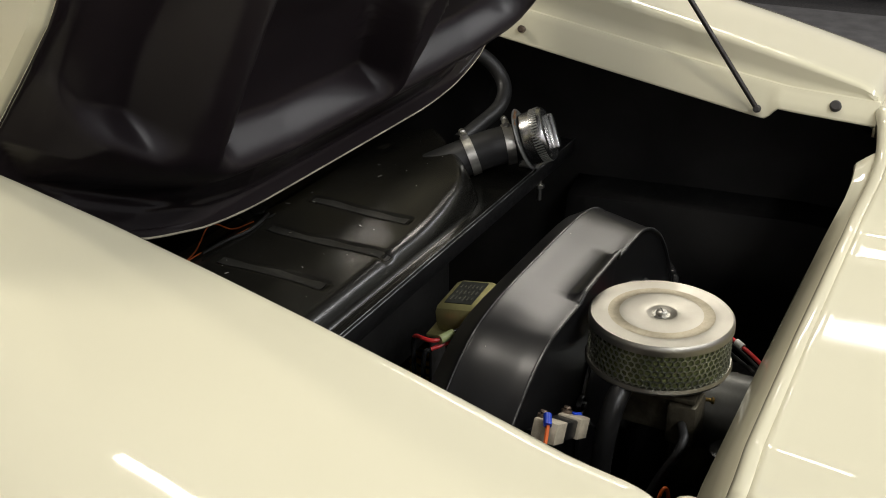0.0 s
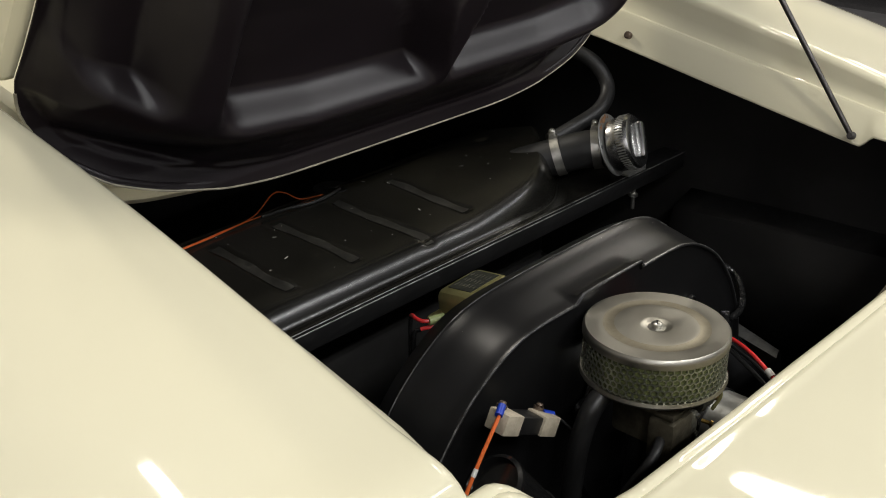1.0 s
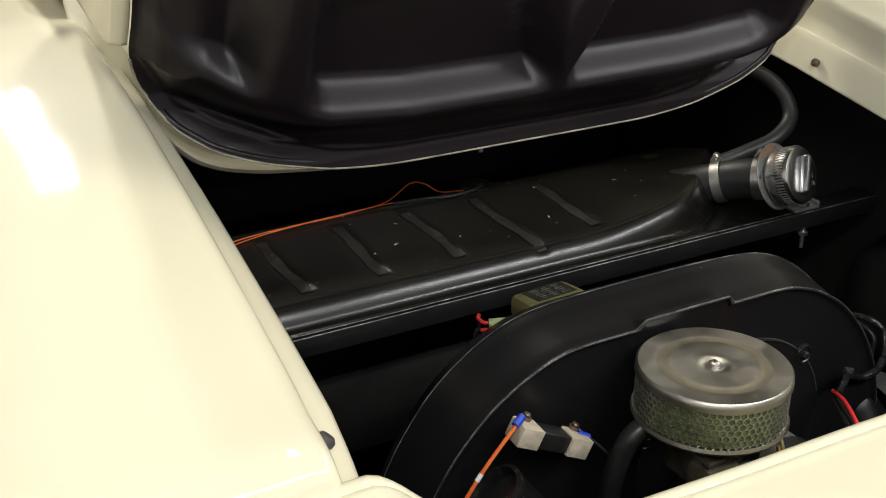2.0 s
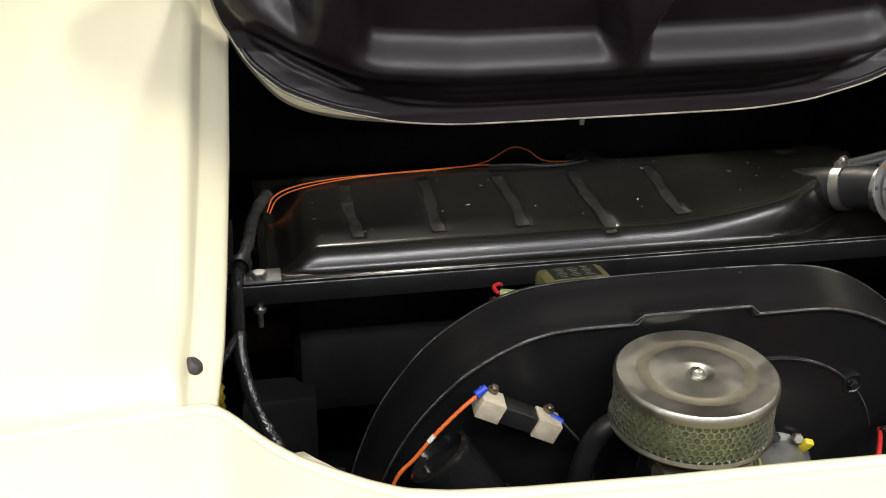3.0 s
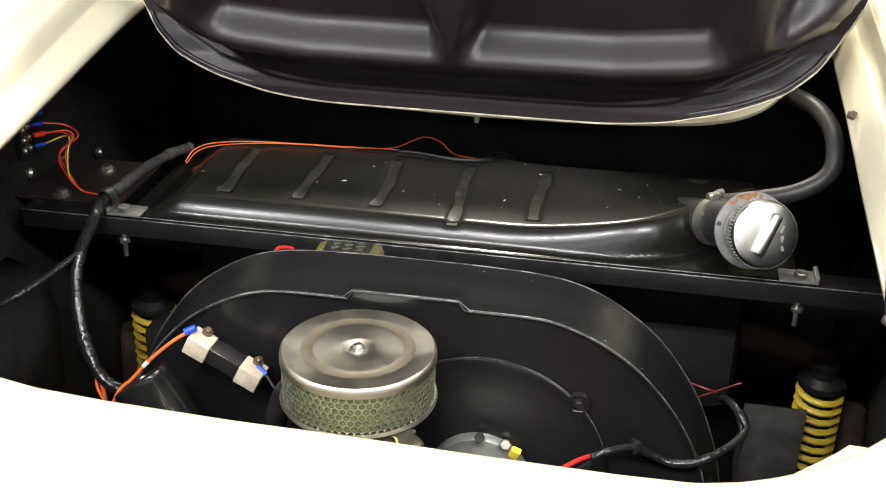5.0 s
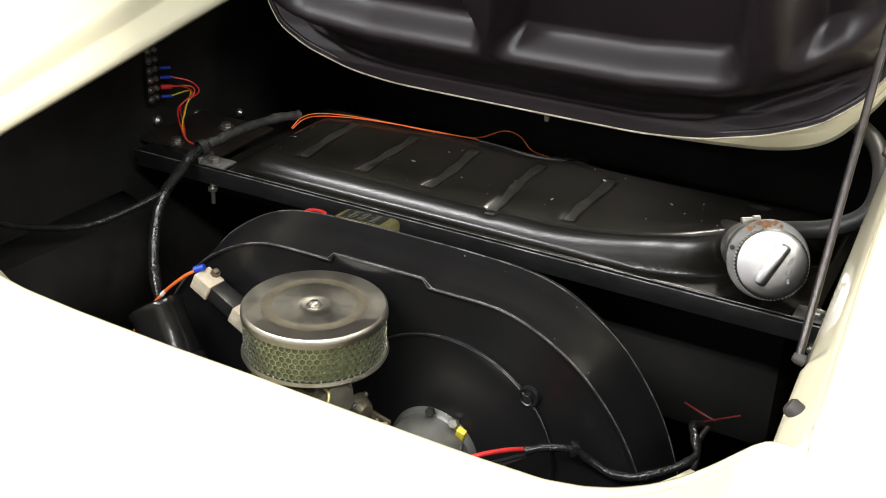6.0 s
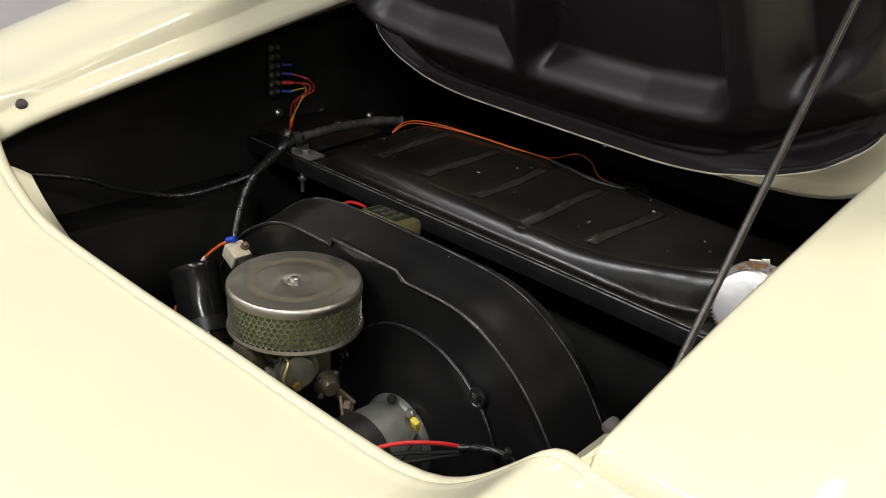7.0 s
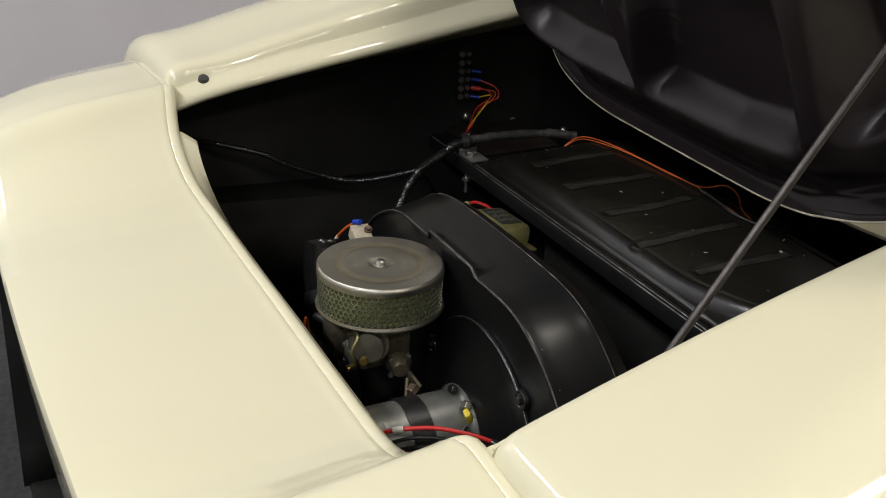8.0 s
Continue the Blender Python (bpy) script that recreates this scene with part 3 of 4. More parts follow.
# prop rod on the right flange
rod = thing("prop_rod", "thin dark steel prop rod holding the engine lid open", "prop rod")
part("rod", tube([(0.497, -0.331, 0.861), (0.493, -0.086, 1.188)], 0.0042, per=1), DARKROD, rod)
part("pivot", lathe([(0, 0.008), (0.004, 0.0075), (0.0058, 0.004), (0.0058, -0.004), (0, -0.006)], 14, m=pose(0.499, -0.331, 0.860, 0, -75, 0)), STOP, rod, "rusty pivot bolt")


# ---------------------------------------------------------------- fuel tank
RIBS = (-0.335, -0.224, -0.112, 0.0, 0.111)


def tank():
    o = thing("fuel_tank", "black painted ribbed steel fuel tank with dusty top", "fuel tank")

    def soft(xs, ys, x):
        return sum(table(xs, ys, x + 0.011 * j) for j in range(-3, 4)) / 7

    def crest_y(x):
        return soft([-0.5, 0.14, 0.245, 0.29, 0.34, 0.42, 0.5], [0.044, 0.044, 0.047, 0.070, 0.112, 0.19, 0.23], x)

    def crest_h(x):
        return soft([-0.5, -0.40, 0.10, 0.17, 0.25, 0.34, 0.42], [0.750, 0.752, 0.752, 0.759, 0.772, 0.782, 0.780], x)

    def foot(x):
        return soft([-0.5, 0.20, 0.26, 0.31, 0.36, 0.42, 0.5], [0.016, 0.016, 0.022, 0.044, 0.088, 0.15, 0.20], x)

    def rise(q):
        """Front face: straight slope, then a soft shoulder."""
        return 1 - (1 - q) ** 2.3

    def top(x, y):
        c, fy = crest_y(x), foot(x)
        zt = lerp(crest_h(x), 0.758, min(1.0, max(0.0, (y - c) / max(0.04, 0.25 - c))))
        f = rise(min(1.0, max(0.0, (y - fy) / (c - fy))))
        e = min(step(-0.440, -0.385, x), 1 - step(0.405, 0.448, x))
        b = 1 - step(0.246, 0.300, y)
        z = 0.7255 + (zt - 0.7255) * f * e ** 0.7 * b ** 0.7
        for n, cx in enumerate(RIBS):
            xx = cx + 0.0025 * math.sin(31 * y + 2 * n)
            g = math.exp(-((x - xx) / 0.0105) ** 4)
            y0 = 0.024 if cx == 0 else 0.050
            g *= step(y0, y0 + 0.010, y) * (1 - step(0.212, 0.228, y))
            z -= 0.0026 * g * e
        z += 0.004 * math.exp(-(((x - 0.03) / 0.045) ** 2 + ((y - 0.262) / 0.03) ** 2) * 1.2)
        z -= 0.004 * math.exp(-(((x - 0.335) / 0.016) ** 2 + ((y - 0.222) / 0.012) ** 2))
        return z + 0.0002 * math.sin(37 * x + 11 * y) * math.sin(53 * y - 9 * x)

    rows = []
    for i in range(301):
        x = -0.452 + 0.904 * i / 300
        rows.append([(x, 0.008 + 0.312 * j / 110, top(x, 0.008 + 0.312 * j / 110)) for j in range(111)])
    body = part("body", sheet(rows), TANK, o, angle=80)
    for n, cx in enumerate(RIBS):
        y0 = 0.030 if cx == 0 else 0.060
        strip = []
        for k in range(16):
            y = lerp(y0, 0.217, k / 15)
            xm = cx + 0.0025 * math.sin(31 * y + 2 * n)
            w = 0.0078 + 0.0012 * math.sin(90 * y + n)
            strip.append([(xm + dx, y, top(xm + dx, y) + 0.0006) for dx in (-w, -0.4 * w, 0.4 * w, w)])
        part("pressed_rib", sheet(strip), TANK_DUST, o, "dusty pressed groove")
    rng = random.Random(4)
    chips = bmesh.new()
    for k in range(46):
        x, y = rng.uniform(-0.40, 0.36), rng.uniform(0.06, 0.25)
        a, r = rng.uniform(0, 3.14), rng.uniform(0.0004, 0.0011)
        lng = r * rng.choice((1, 1.3, 2, 4))
        if k == 0:
            x, y, r, lng = 0.104, 0.211, 0.0024, 0.003
        vs = []
        for q in range(6):
            px, py = lng * math.cos(q * 1.047), r * math.sin(q * 1.047)
            px, py = x + px * math.cos(a) - py * math.sin(a), y + px * math.sin(a) + py * math.cos(a)
            vs.append(chips.verts.new((px, py, top(px, py) + 0.0009)))
        chips.faces.new(vs)
    tagged(part("paint_chips", chips, CHIP, o), "pale chips and specks in the black paint", kind="stuff")
    part("seam_flange", box(0, 0.165, 0.7235, 0.925, 0.325, 0.0035, bevel=0.001), TANK, o, "thin pressed seam flange")
    part("worn_glint_edge", tube([(-0.46, 0.0028, 0.7242), (0.46, 0.0028, 0.7242)], 0.0009, per=1, sides=6), WORN_GLINT, o, "worn edge of the seam flange")
    part("lower_half", box(0, 0.215, 0.57, 0.84, 0.16, 0.30, bevel=0.03), TUB, o)
    part("sender", lathe([(0, 0.006), (0.010, 0.006), (0.011, 0.003), (0.026, 0.002), (0.028, 0)], 24, m=pose(0.03, 0.258, 0.757)), TUB, o, "round black fuel sender")
    # filler neck, hose clamps, flange and chrome cap
    b, n = Vector((0.408, -0.036, 0.806)), Vector((0.25, -0.88, 0.38)).normalized()
    way = [Vector((0.312, 0.130, 0.744)), Vector((0.354, 0.074, 0.768)), Vector((0.374, 0.040, 0.781)), b - n * 0.046]
    part("filler_hose", tube(way, 0.0295, sides=32), RUBBER, o, "black rubber filler hose")
    m = Matrix.Translation(b) @ n.to_track_quat("Z", "Y").to_matrix().to_4x4()
    for i, j, f in ((0, 1, 0.97), (2, 3, 0.45)):
        cpos = way[i].lerp(way[j], f)
        mc = along(cpos, cpos + (way[j] - way[i]))
        c = part("hose_clamp", lathe([(0.0298, -0.007), (0.0325, -0.007), (0.0325, 0.007), (0.0298, 0.007)], 36, m=mc, cap=False), ZINC, o, "zinc hose clamp")
        part("clamp_screw", lathe([(0, 0.013), (0.0055, 0.013), (0.0055, 0.004), (0.0035, 0.003), (0.0035, -0.012), (0, -0.012)], 12, m=mc @ pose(0.004, 0.0365, 0, 0, 90, 0)), ZINC, c)
        part("clamp_box", box(0, 0, 0, 0.014, 0.006, 0.011, bevel=0.001, m=mc @ pose(0, 0.0345, 0)), ZINC, c)
    mf = m @ pose(-0.002, 0.003, 0)
    fl = part("neck_flange", lathe([(0.026, -0.045), (0.0488, -0.045), (0.050, -0.0435), (0.0488, -0.042), (0.03, -0.041)], 52, m=mf), FLANGE, o, "dull grey neck flange")
    part("flange_hole", lathe([(0, 0.0012), (0.0030, 0.0010), (0.0034, 0)], 14, m=mf @ pose(-0.0440, 0.010, -0.0424)), STEEL_BLACK, fl, "dark screw hole")
    rust = bmesh.new()
    rr = random.Random(5)
    for q in range(26):
        an, rad = rr.gauss(1.75, 0.22), rr.uniform(0.042, 0.048)
        lathe([(0, 0.0003), (rr.uniform(0.0012, 0.0034), 0)], 7, rust, mf @ pose(rad * math.cos(an), rad * math.sin(an), -0.0419 + 0.00004 * q))
    tagged(part("rust", rust, RUST_PATCH, fl), "brown rust on the flange", kind="stuff")
    cap = part("filler_cap", lathe([(r_ * 1.12, z_) for r_, z_ in [(0.033, -0.040), (0.0375, -0.038), (0.0375, -0.024), (0.0385, -0.022), (0.0385, -0.008), (0.0365, -0.003), (0.033, -0.0015), (0.020, -0.001), (0, 0)]], 56, m=m), CHROME, o, "chrome twist filler cap")
    part("grip", box(0, 0, 0, 0.015, 0.058, 0.014, bevel=0.005, m=m @ pose(0, 0, 0.004, 0, 0, -28)), CHROME, cap, "raised chrome grip bar")
    kn = bmesh.new()
    for k in range(60):
        an = 6.2832 * k / 60
        box(0, 0, 0, 0.0018, 0.0018, 0.013, kn, m @ pose(0.0430 * math.cos(an), 0.0430 * math.sin(an), -0.015, 0, 0, 6 * k))
    part("knurl", kn, GALV, cap, smooth=False)
    for k in range(3):
        part("stamped_mark", box(0, 0, 0, 0.003, 0.010 - 0.002 * k, 0.001, m=m @ pose(0.020, 0.006 - 0.012 * k, 0.0002, 0, 0, -28 + 20 * k)), GALV, cap)
    return o


tank()
for s in (-1, 1):
    bk = thing("tank_bracket", "zinc plated tank hold-down bracket with bolt", "bracket", "tank brackets")
    part("plate", box(s * 0.462, 0.012, 0.7285, 0.05, 0.034, 0.004, bevel=0.0012), FLANGE, bk)
    part("lip", box(s * 0.462 + s * 0.022, 0.012, 0.734, 0.006, 0.034, 0.008, bevel=0.0012), FLANGE, bk)
    part("bolt", hexbolt(0.009, 0.008, m=pose(s * 0.464, 0.006, 0.731)), ZINC, bk)
    part("bolt_end", hexbolt(0.008, 0.006, lathe([(0.0035, -0.014), (0.0035, 0.02)], 10, m=pose(s * 0.466, 0.002, 0.676)), pose(s * 0.466, 0.002, 0.684)), ZINC, bk)


# ---------------------------------------------------------------- fan shroud
SX = [(0, 0.784), (0.05, 0.784), (0.10, 0.784), (0.14, 0.7835), (0.17, 0.780), (0.21, 0.766), (0.253, 0.740), (0.285, 0.710), (0.312, 0.676), (0.333, 0.640), (0.347, 0.607), (0.358, 0.56), (0.366, 0.50), (0.37, 0.42)]
SB = [(0, 0.800), (0.05, 0.800), (0.10, 0.799), (0.14, 0.797), (0.18, 0.791), (0.218, 0.777), (0.258, 0.752), (0.290, 0.724), (0.318, 0.688), (0.340, 0.652), (0.356, 0.615), (0.372, 0.565), (0.384, 0.50), (0.39, 0.42)]


def shroud():
    o = thing("fan_shroud", "glossy black enamelled engine fan shroud with a rolled front rim", "fan shroud")
    F = [Vector((x, 0, z)) for x, z in SX]
    B = [Vector((x, 0, z)) for x, z in SB]
    F = smooth_path(F, 9)
    B = smooth_path(B, 9)
    F = [Vector((-p.x, 0, p.z)) for p in F[:0:-1]] + F
    B = [Vector((-p.x, 0, p.z)) for p in B[:0:-1]] + B
    mid = Vector((0, 0, 0.5))
    rows = []

    def lift(x):
        return 0.012 * (1 - step(0.0605, 0.0665, abs(x)))

    def prof(fp, bp):
        r = []
        for y, k, inset in ((-0.160, 1.0, 0.014), (-0.176, 1.0, 0.005), (-0.182, 1.0, 0.001), (-0.187, 1, -0.001), (-0.191, 1, 0.001), (-0.205, 0.80, 0.0), (-0.225, 0.5, 0), (-0.245, 0.2, 0), (-0.256, 0.06, 0.0), (-0.262, 0.0, -0.001), (-0.2655, 0, -0.0005), (-0.2670, 0, 0.0008), (-0.2668, 0, 0.0028), (-0.2630, 0, 0.0045)):
            p = fp.lerp(bp, k)
            n = (p - mid).normalized()
            p = p - n * inset
            z = p.z + (lift(p.x) * max(0.0, 1 - k / 0.10) if p.z > 0.7 else 0)
            yy = y - (0.0027 * lift(p.x) / 0.012 if k < 0.1 else 0)
            r.append((p.x, yy, z))
        return r

    for fp, bp in zip(F, B):
        rows.append(prof(fp, bp))
    band = part("rim_band", sheet(rows), SHROUD, o, angle=75)
    # pale strands: scratched paint plus the rim's highlight, put into the colour
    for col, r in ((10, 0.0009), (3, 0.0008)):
        part("worn_glint_edge", tube([row[col] for row in rows[::2]], r, per=1, sides=6), WORN_GLINT, band, "worn paint edge with its highlight painted on")
    rng = random.Random(9)
    chips = bmesh.new()
    for k in range(8):
        row = rows[rng.randrange(54, len(rows) - 54)]
        c = rng.choice((4, 5, 6, 7, 8))
        a, b = Vector(row[c]), Vector(row[c + 1])
        p = a.lerp(b, rng.random()) + (a - mid).normalized() * 0.0005
        r = rng.uniform(0.0004, 0.0010)
        side_, up_ = Vector((1, 0, 0)), (b - a).normalized()
        chips.faces.new([chips.verts.new(p + r * math.cos(q * 1.2566) * side_ + r * math.sin(q * 1.2566) * up_) for q in range(5)])
    tagged(part("paint_chips", chips, CHIP, o), "pale specks in the black enamel", kind="stuff")
    # flat face inside the rim
    face = []
    for fp in F:
        n = (fp - mid).normalized()
        lf = lift(fp.x) if fp.z > 0.7 else 0
        top = fp - n * 0.0042
        fwd = 0.0022 * lf / 0.012
        r = [(top.x, -0.2635 - fwd, top.z + lf)]
        for t in (0.03, 0.10, 0.2, 0.3, 0.5, 0.75, 1.0):
            r.append((top.x, lerp(-0.2615, -0.258, t) - fwd * (1 - step(0.02, 0.12, t)), lerp(top.z + lf, 0.40, t)))
        face.append(r)
    part("front_face", sheet(face), SHROUD, o, angle=60)
    back = [[(p.x * 0.97, -0.162, p.z - 0.012), (p.x * 0.97, -0.158, lerp(p.z, 0.4, 0.5)), (p.x * 0.97, -0.160, 0.40)] for p in B]
    part("back_face", sheet(back), SHROUD, o, angle=60)
    # round fan intake plate
    c = pose(0.095, -0.262, 0.578, 90)
    part("intake_plate", lathe([(0.1465, 0.000), (0.1462, 0.003), (0.1445, 0.0048), (0.1425, 0.0040), (0.139, 0.0036), (0.125, 0.005), (0.105, 0.012), (0.082, 0.022), (0.068, 0.027), (0.062, 0.0275)], 72, m=c), SHROUD, o, "dished round fan intake plate")
    # painted glint: a pale arc for the light line on the plate's edge
    part("worn_glint_edge", tube([(0.095 + 0.1464 * math.cos(radians(q)), -0.2655, 0.578 + 0.1464 * math.sin(radians(q))) for q in range(15, 176, 5)], 0.0006, per=1, sides=6), WORN_GLINT, o, "pale arc painted as a glint on the intake plate's upper edge")
    for an in (43, 160, 280):
        x, z = 0.095 + 0.147 * math.cos(radians(an)), 0.578 + 0.147 * math.sin(radians(an))
        lug = part("lug", lathe([(0, 0.004), (0.009, 0.004), (0.0105, 0.0055), (0.0125, 0.0055), (0.014, 0.003), (0.0142, 0)], 24, m=pose(x, -0.262, z, 90)), SHROUD, o)
        part("screw", hexbolt(0.0055, 0.005, m=pose(x, -0.266, z, 90)), STEEL_BLACK, lug)
    part("warm_air_elbow", tube([(0.335, -0.225, 0.575), (0.347, -0.240, 0.548), (0.358, -0.262, 0.512), (0.366, -0.285, 0.46), (0.37, -0.30, 0.40)], 0.030, sides=24, radii=[0.020, 0.030, 0.036, 0.038, 0.040]), SHROUD, o, "black sheet metal side duct")
    part("warm_air_elbow", tube([(-0.33, -0.19, 0.52), (-0.37, -0.20, 0.48), (-0.40, -0.21, 0.42), (-0.41, -0.22, 0.34)], 0.034, sides=20), SHROUD, o, "black sheet metal side duct")
    return o


shroud()


# ---------------------------------------------------------------- air filter
def air_filter():
    cx, cy, zt, R = -0.033, -0.352, 0.7745, 0.0835
    o = thing("air_filter", "round tin air filter with perforated sides and yellow-green element", "air filter")
    prof = [(0, -0.002), (0.008, -0.003), (0.013, -0.0022), (0.016, -0.0002), (0.020, 0.0002), (0.030, 0.0003), (0.043, 0.0003), (0.048, 0.0), (0.052, -0.0005), (0.056, -0.0007), (0.060, -0.0005), (0.064, -0.0001), (0.070, 0.0002), (0.078, 0.0003), (0.0815, 0.0005), (R + 0.0005, -0.002), (R + 0.001, -0.006), (R + 0.001, -0.011), (R - 0.001, -0.0115)]
    lid_ = part("top_plate", lathe(prof, 72, m=pose(cx, cy, zt), cap=False), BRUSHED, o, "dished brushed tin top plate")
    part("groove_ring", lathe([(0.0485, 0.0002), (0.050, 0.0), (0.052, -0.0003), (0.056, -0.0005), (0.060, -0.0003), (0.0615, -0.0001)], 72, m=pose(cx, cy, zt), cap=False), DULL_TIN, lid_, "dull brownish pressed groove")
    part("wing_bolt", lathe([(0, 0.0038), (0.0045, 0.0036), (0.0062, 0.0022), (0.0064, -0.002), (0.010, -0.0022), (0.010, -0.003)], 20, m=pose(cx, cy, zt)), ZINC, lid_, "slotted centre bolt")
    part("bolt_slot", box(0, 0, 0, 0.0085, 0.0013, 0.0012, m=pose(cx, cy, zt + 0.0036, 0, 0, 35)), STEEL_BLACK, lid_, "dark screw slot")
    part("base_plate", lathe([(0, -0.065), (0.05, -0.065), (0.078, -0.0635), (R + 0.001, -0.061), (R + 0.0025, -0.058), (R + 0.001, -0.054), (R - 0.002, -0.054)], 72, m=pose(cx, cy, zt), cap=False), BRUSHED, o, "rolled tin base plate")
    part("element", lathe([(R - 0.0035, -0.056), (R - 0.0035, -0.010)], 72, m=pose(cx, cy, zt), cap=False), FOAM, o, "yellow-green foam filter element")
    # sleeve of hexagonal holes
    N, rows = 66, 7
    da = 6.283185 / N
    pw = da * R
    ph = pw * 0.866
    h = bmesh.new()
    zb = zt - 0.0105 - ph * 0.5

    def at(a, z, r=R - 0.0006):
        return (cx + r * math.cos(a), cy + r * math.sin(a), z)

    for j in range(rows):
        for i in range(N):
            a0 = (i + 0.5 * (j % 2)) * da
            z0 = zb - j * ph
            outer, inner, deep = [], [], []
            for k in range(6):
                q = radians(60 * k + 30)
                outer.append(h.verts.new(at(a0 + da * 0.577 * math.cos(q), z0 + pw * 0.577 * math.sin(q))))
                inner.append(h.verts.new(at(a0 + da * 0.475 * math.cos(q), z0 + pw * 0.475 * math.sin(q))))
                deep.append(h.verts.new(at(a0 + da * 0.475 * math.cos(q), z0 + pw * 0.475 * math.sin(q), R - 0.0026)))
            for k in range(6):
                n = (k + 1) % 6
                h.faces.new((outer[k], outer[n], inner[n], inner[k]))
                h.faces.new((inner[k], inner[n], deep[n], deep[k]))
    part("perforated_sleeve", h, MESH, o, "perforated tin sleeve with hexagonal holes", smooth=False)
    return o


air_filter()


# ---------------------------------------------------------------- carburettor and manifold
def carburettor():
    o = thing("carburettor", "oily cast alloy carburettor under the air filter", "carburettor")
    part("body", box(-0.032, -0.355, 0.668, 0.062, 0.075, 0.070, bevel=0.008), ALLOY, o)
    part("throat", lathe([(0.030, 0), (0.032, 0.02), (0.036, 0.03), (0.036, 0.045)], 28, m=pose(-0.033, -0.352, 0.685)), ALLOY, o)
    part("float_bowl", box(-0.062, -0.398, 0.662, 0.046, 0.036, 0.056, bevel=0.007), ALLOY, o, "cast float bowl")
    part("cover_flange", box(-0.040, -0.375, 0.695, 0.085, 0.075, 0.007, bevel=0.002), ALLOY, o)
    ch = part("choke_cover", lathe([(0.0, 0.020), (0.016, 0.020), (0.021, 0.018), (0.0225, 0.013), (0.0225, 0.006), (0.027, 0.005), (0.027, 0.0)], 36, m=along((0.008, -0.384, 0.682), (0.04, -0.402, 0.684))), CHOKE, o, "round grey choke cover")
    part("clip", tube([(0.005, -0.404, 0.706), (0.020, -0.405, 0.700), (0.022, -0.414, 0.682), (0.016, -0.408, 0.662)], 0.0022), OLIVE, ch, "brass retaining clip")
    part("brass_nut", hexbolt(0.006, 0.006, m=along((0.030, -0.400, 0.671), (0.05, -0.411, 0.672))), BRASS, ch, "brass nut")
    part("pump_cover", lathe([(0, 0.018), (0.010, 0.018), (0.013, 0.014), (0.016, 0.005), (0.018, 0)], 24, m=along((0.018, -0.345, 0.648), (0.06, -0.355, 0.645))), ALLOY, o, "accelerator pump cover")
    for dx, dz in ((-0.012, 0.010), (0.012, -0.010), (-0.012, -0.012), (0.012, 0.012)):
        part("screw", hexbolt(0.004, 0.004, m=along((0.022, -0.346 + dx, 0.648 + dz), (0.06, -0.356 + dx, 0.645 + dz))), ZINC, o)
    part("throttle_lever", box(0.042, -0.335, 0.632, 0.030, 0.006, 0.014, bevel=0.002, m=pose(0, 0, 0, 0, 30, 20)), ALLOY, o)
    part("lever_screw", hexbolt(0.008, 0.012, m=along((0.052, -0.338, 0.628), (0.07, -0.36, 0.62))), RUST, o)
    part("linkage_rod", tube([(0.046, -0.345, 0.640), (0.058, -0.352, 0.622), (0.066, -0.356, 0.606)], 0.0028), ALLOY, o, "oily throttle linkage rod")
    part("idle_screw", lathe([(0, 0.014), (0.004, 0.014), (0.0045, 0.011), (0.0025, 0.010), (0.0025, 0)], 12, m=along((0.004, -0.402, 0.650), (0.012, -0.43, 0.646))), BRASS, o, "brass idle screw")
    part("side_cover", box(-0.020, -0.398, 0.652, 0.030, 0.010, 0.034, bevel=0.004), CHOKE, o, "oily side cover")
    for dx, dz in ((-0.010, 0.012), (0.010, -0.012), (-0.010, -0.012), (0.010, 0.012)):
        part("screw", lathe([(0, 0.003), (0.003, 0.0028), (0.0034, 0)], 10, m=pose(-0.020 + dx, -0.403, 0.652 + dz, 90)), ZINC, o)
    part("manifold_pipe", tube([(-0.033, -0.352, 0.64), (-0.033, -0.352, 0.60), (-0.033, -0.35, 0.54), (-0.033, -0.34, 0.46)], 0.024, sides=18), STEEL_BLACK, o, "black intake manifold pipe")
    part("fuel_hose", tube([(-0.085, -0.40, 0.665), (-0.12, -0.41, 0.66), (-0.135, -0.385, 0.60), (-0.14, -0.36, 0.50)], 0.006), RUBBER, o, "black fuel hose")
    part("breather_hose", tube([(-0.095, -0.335, 0.715), (-0.125, -0.33, 0.69), (-0.14, -0.325, 0.63), (-0.142, -0.32, 0.52)], 0.0125, sides=16), STEEL_BLACK, o, "black breather hose")
    return o


carburettor()


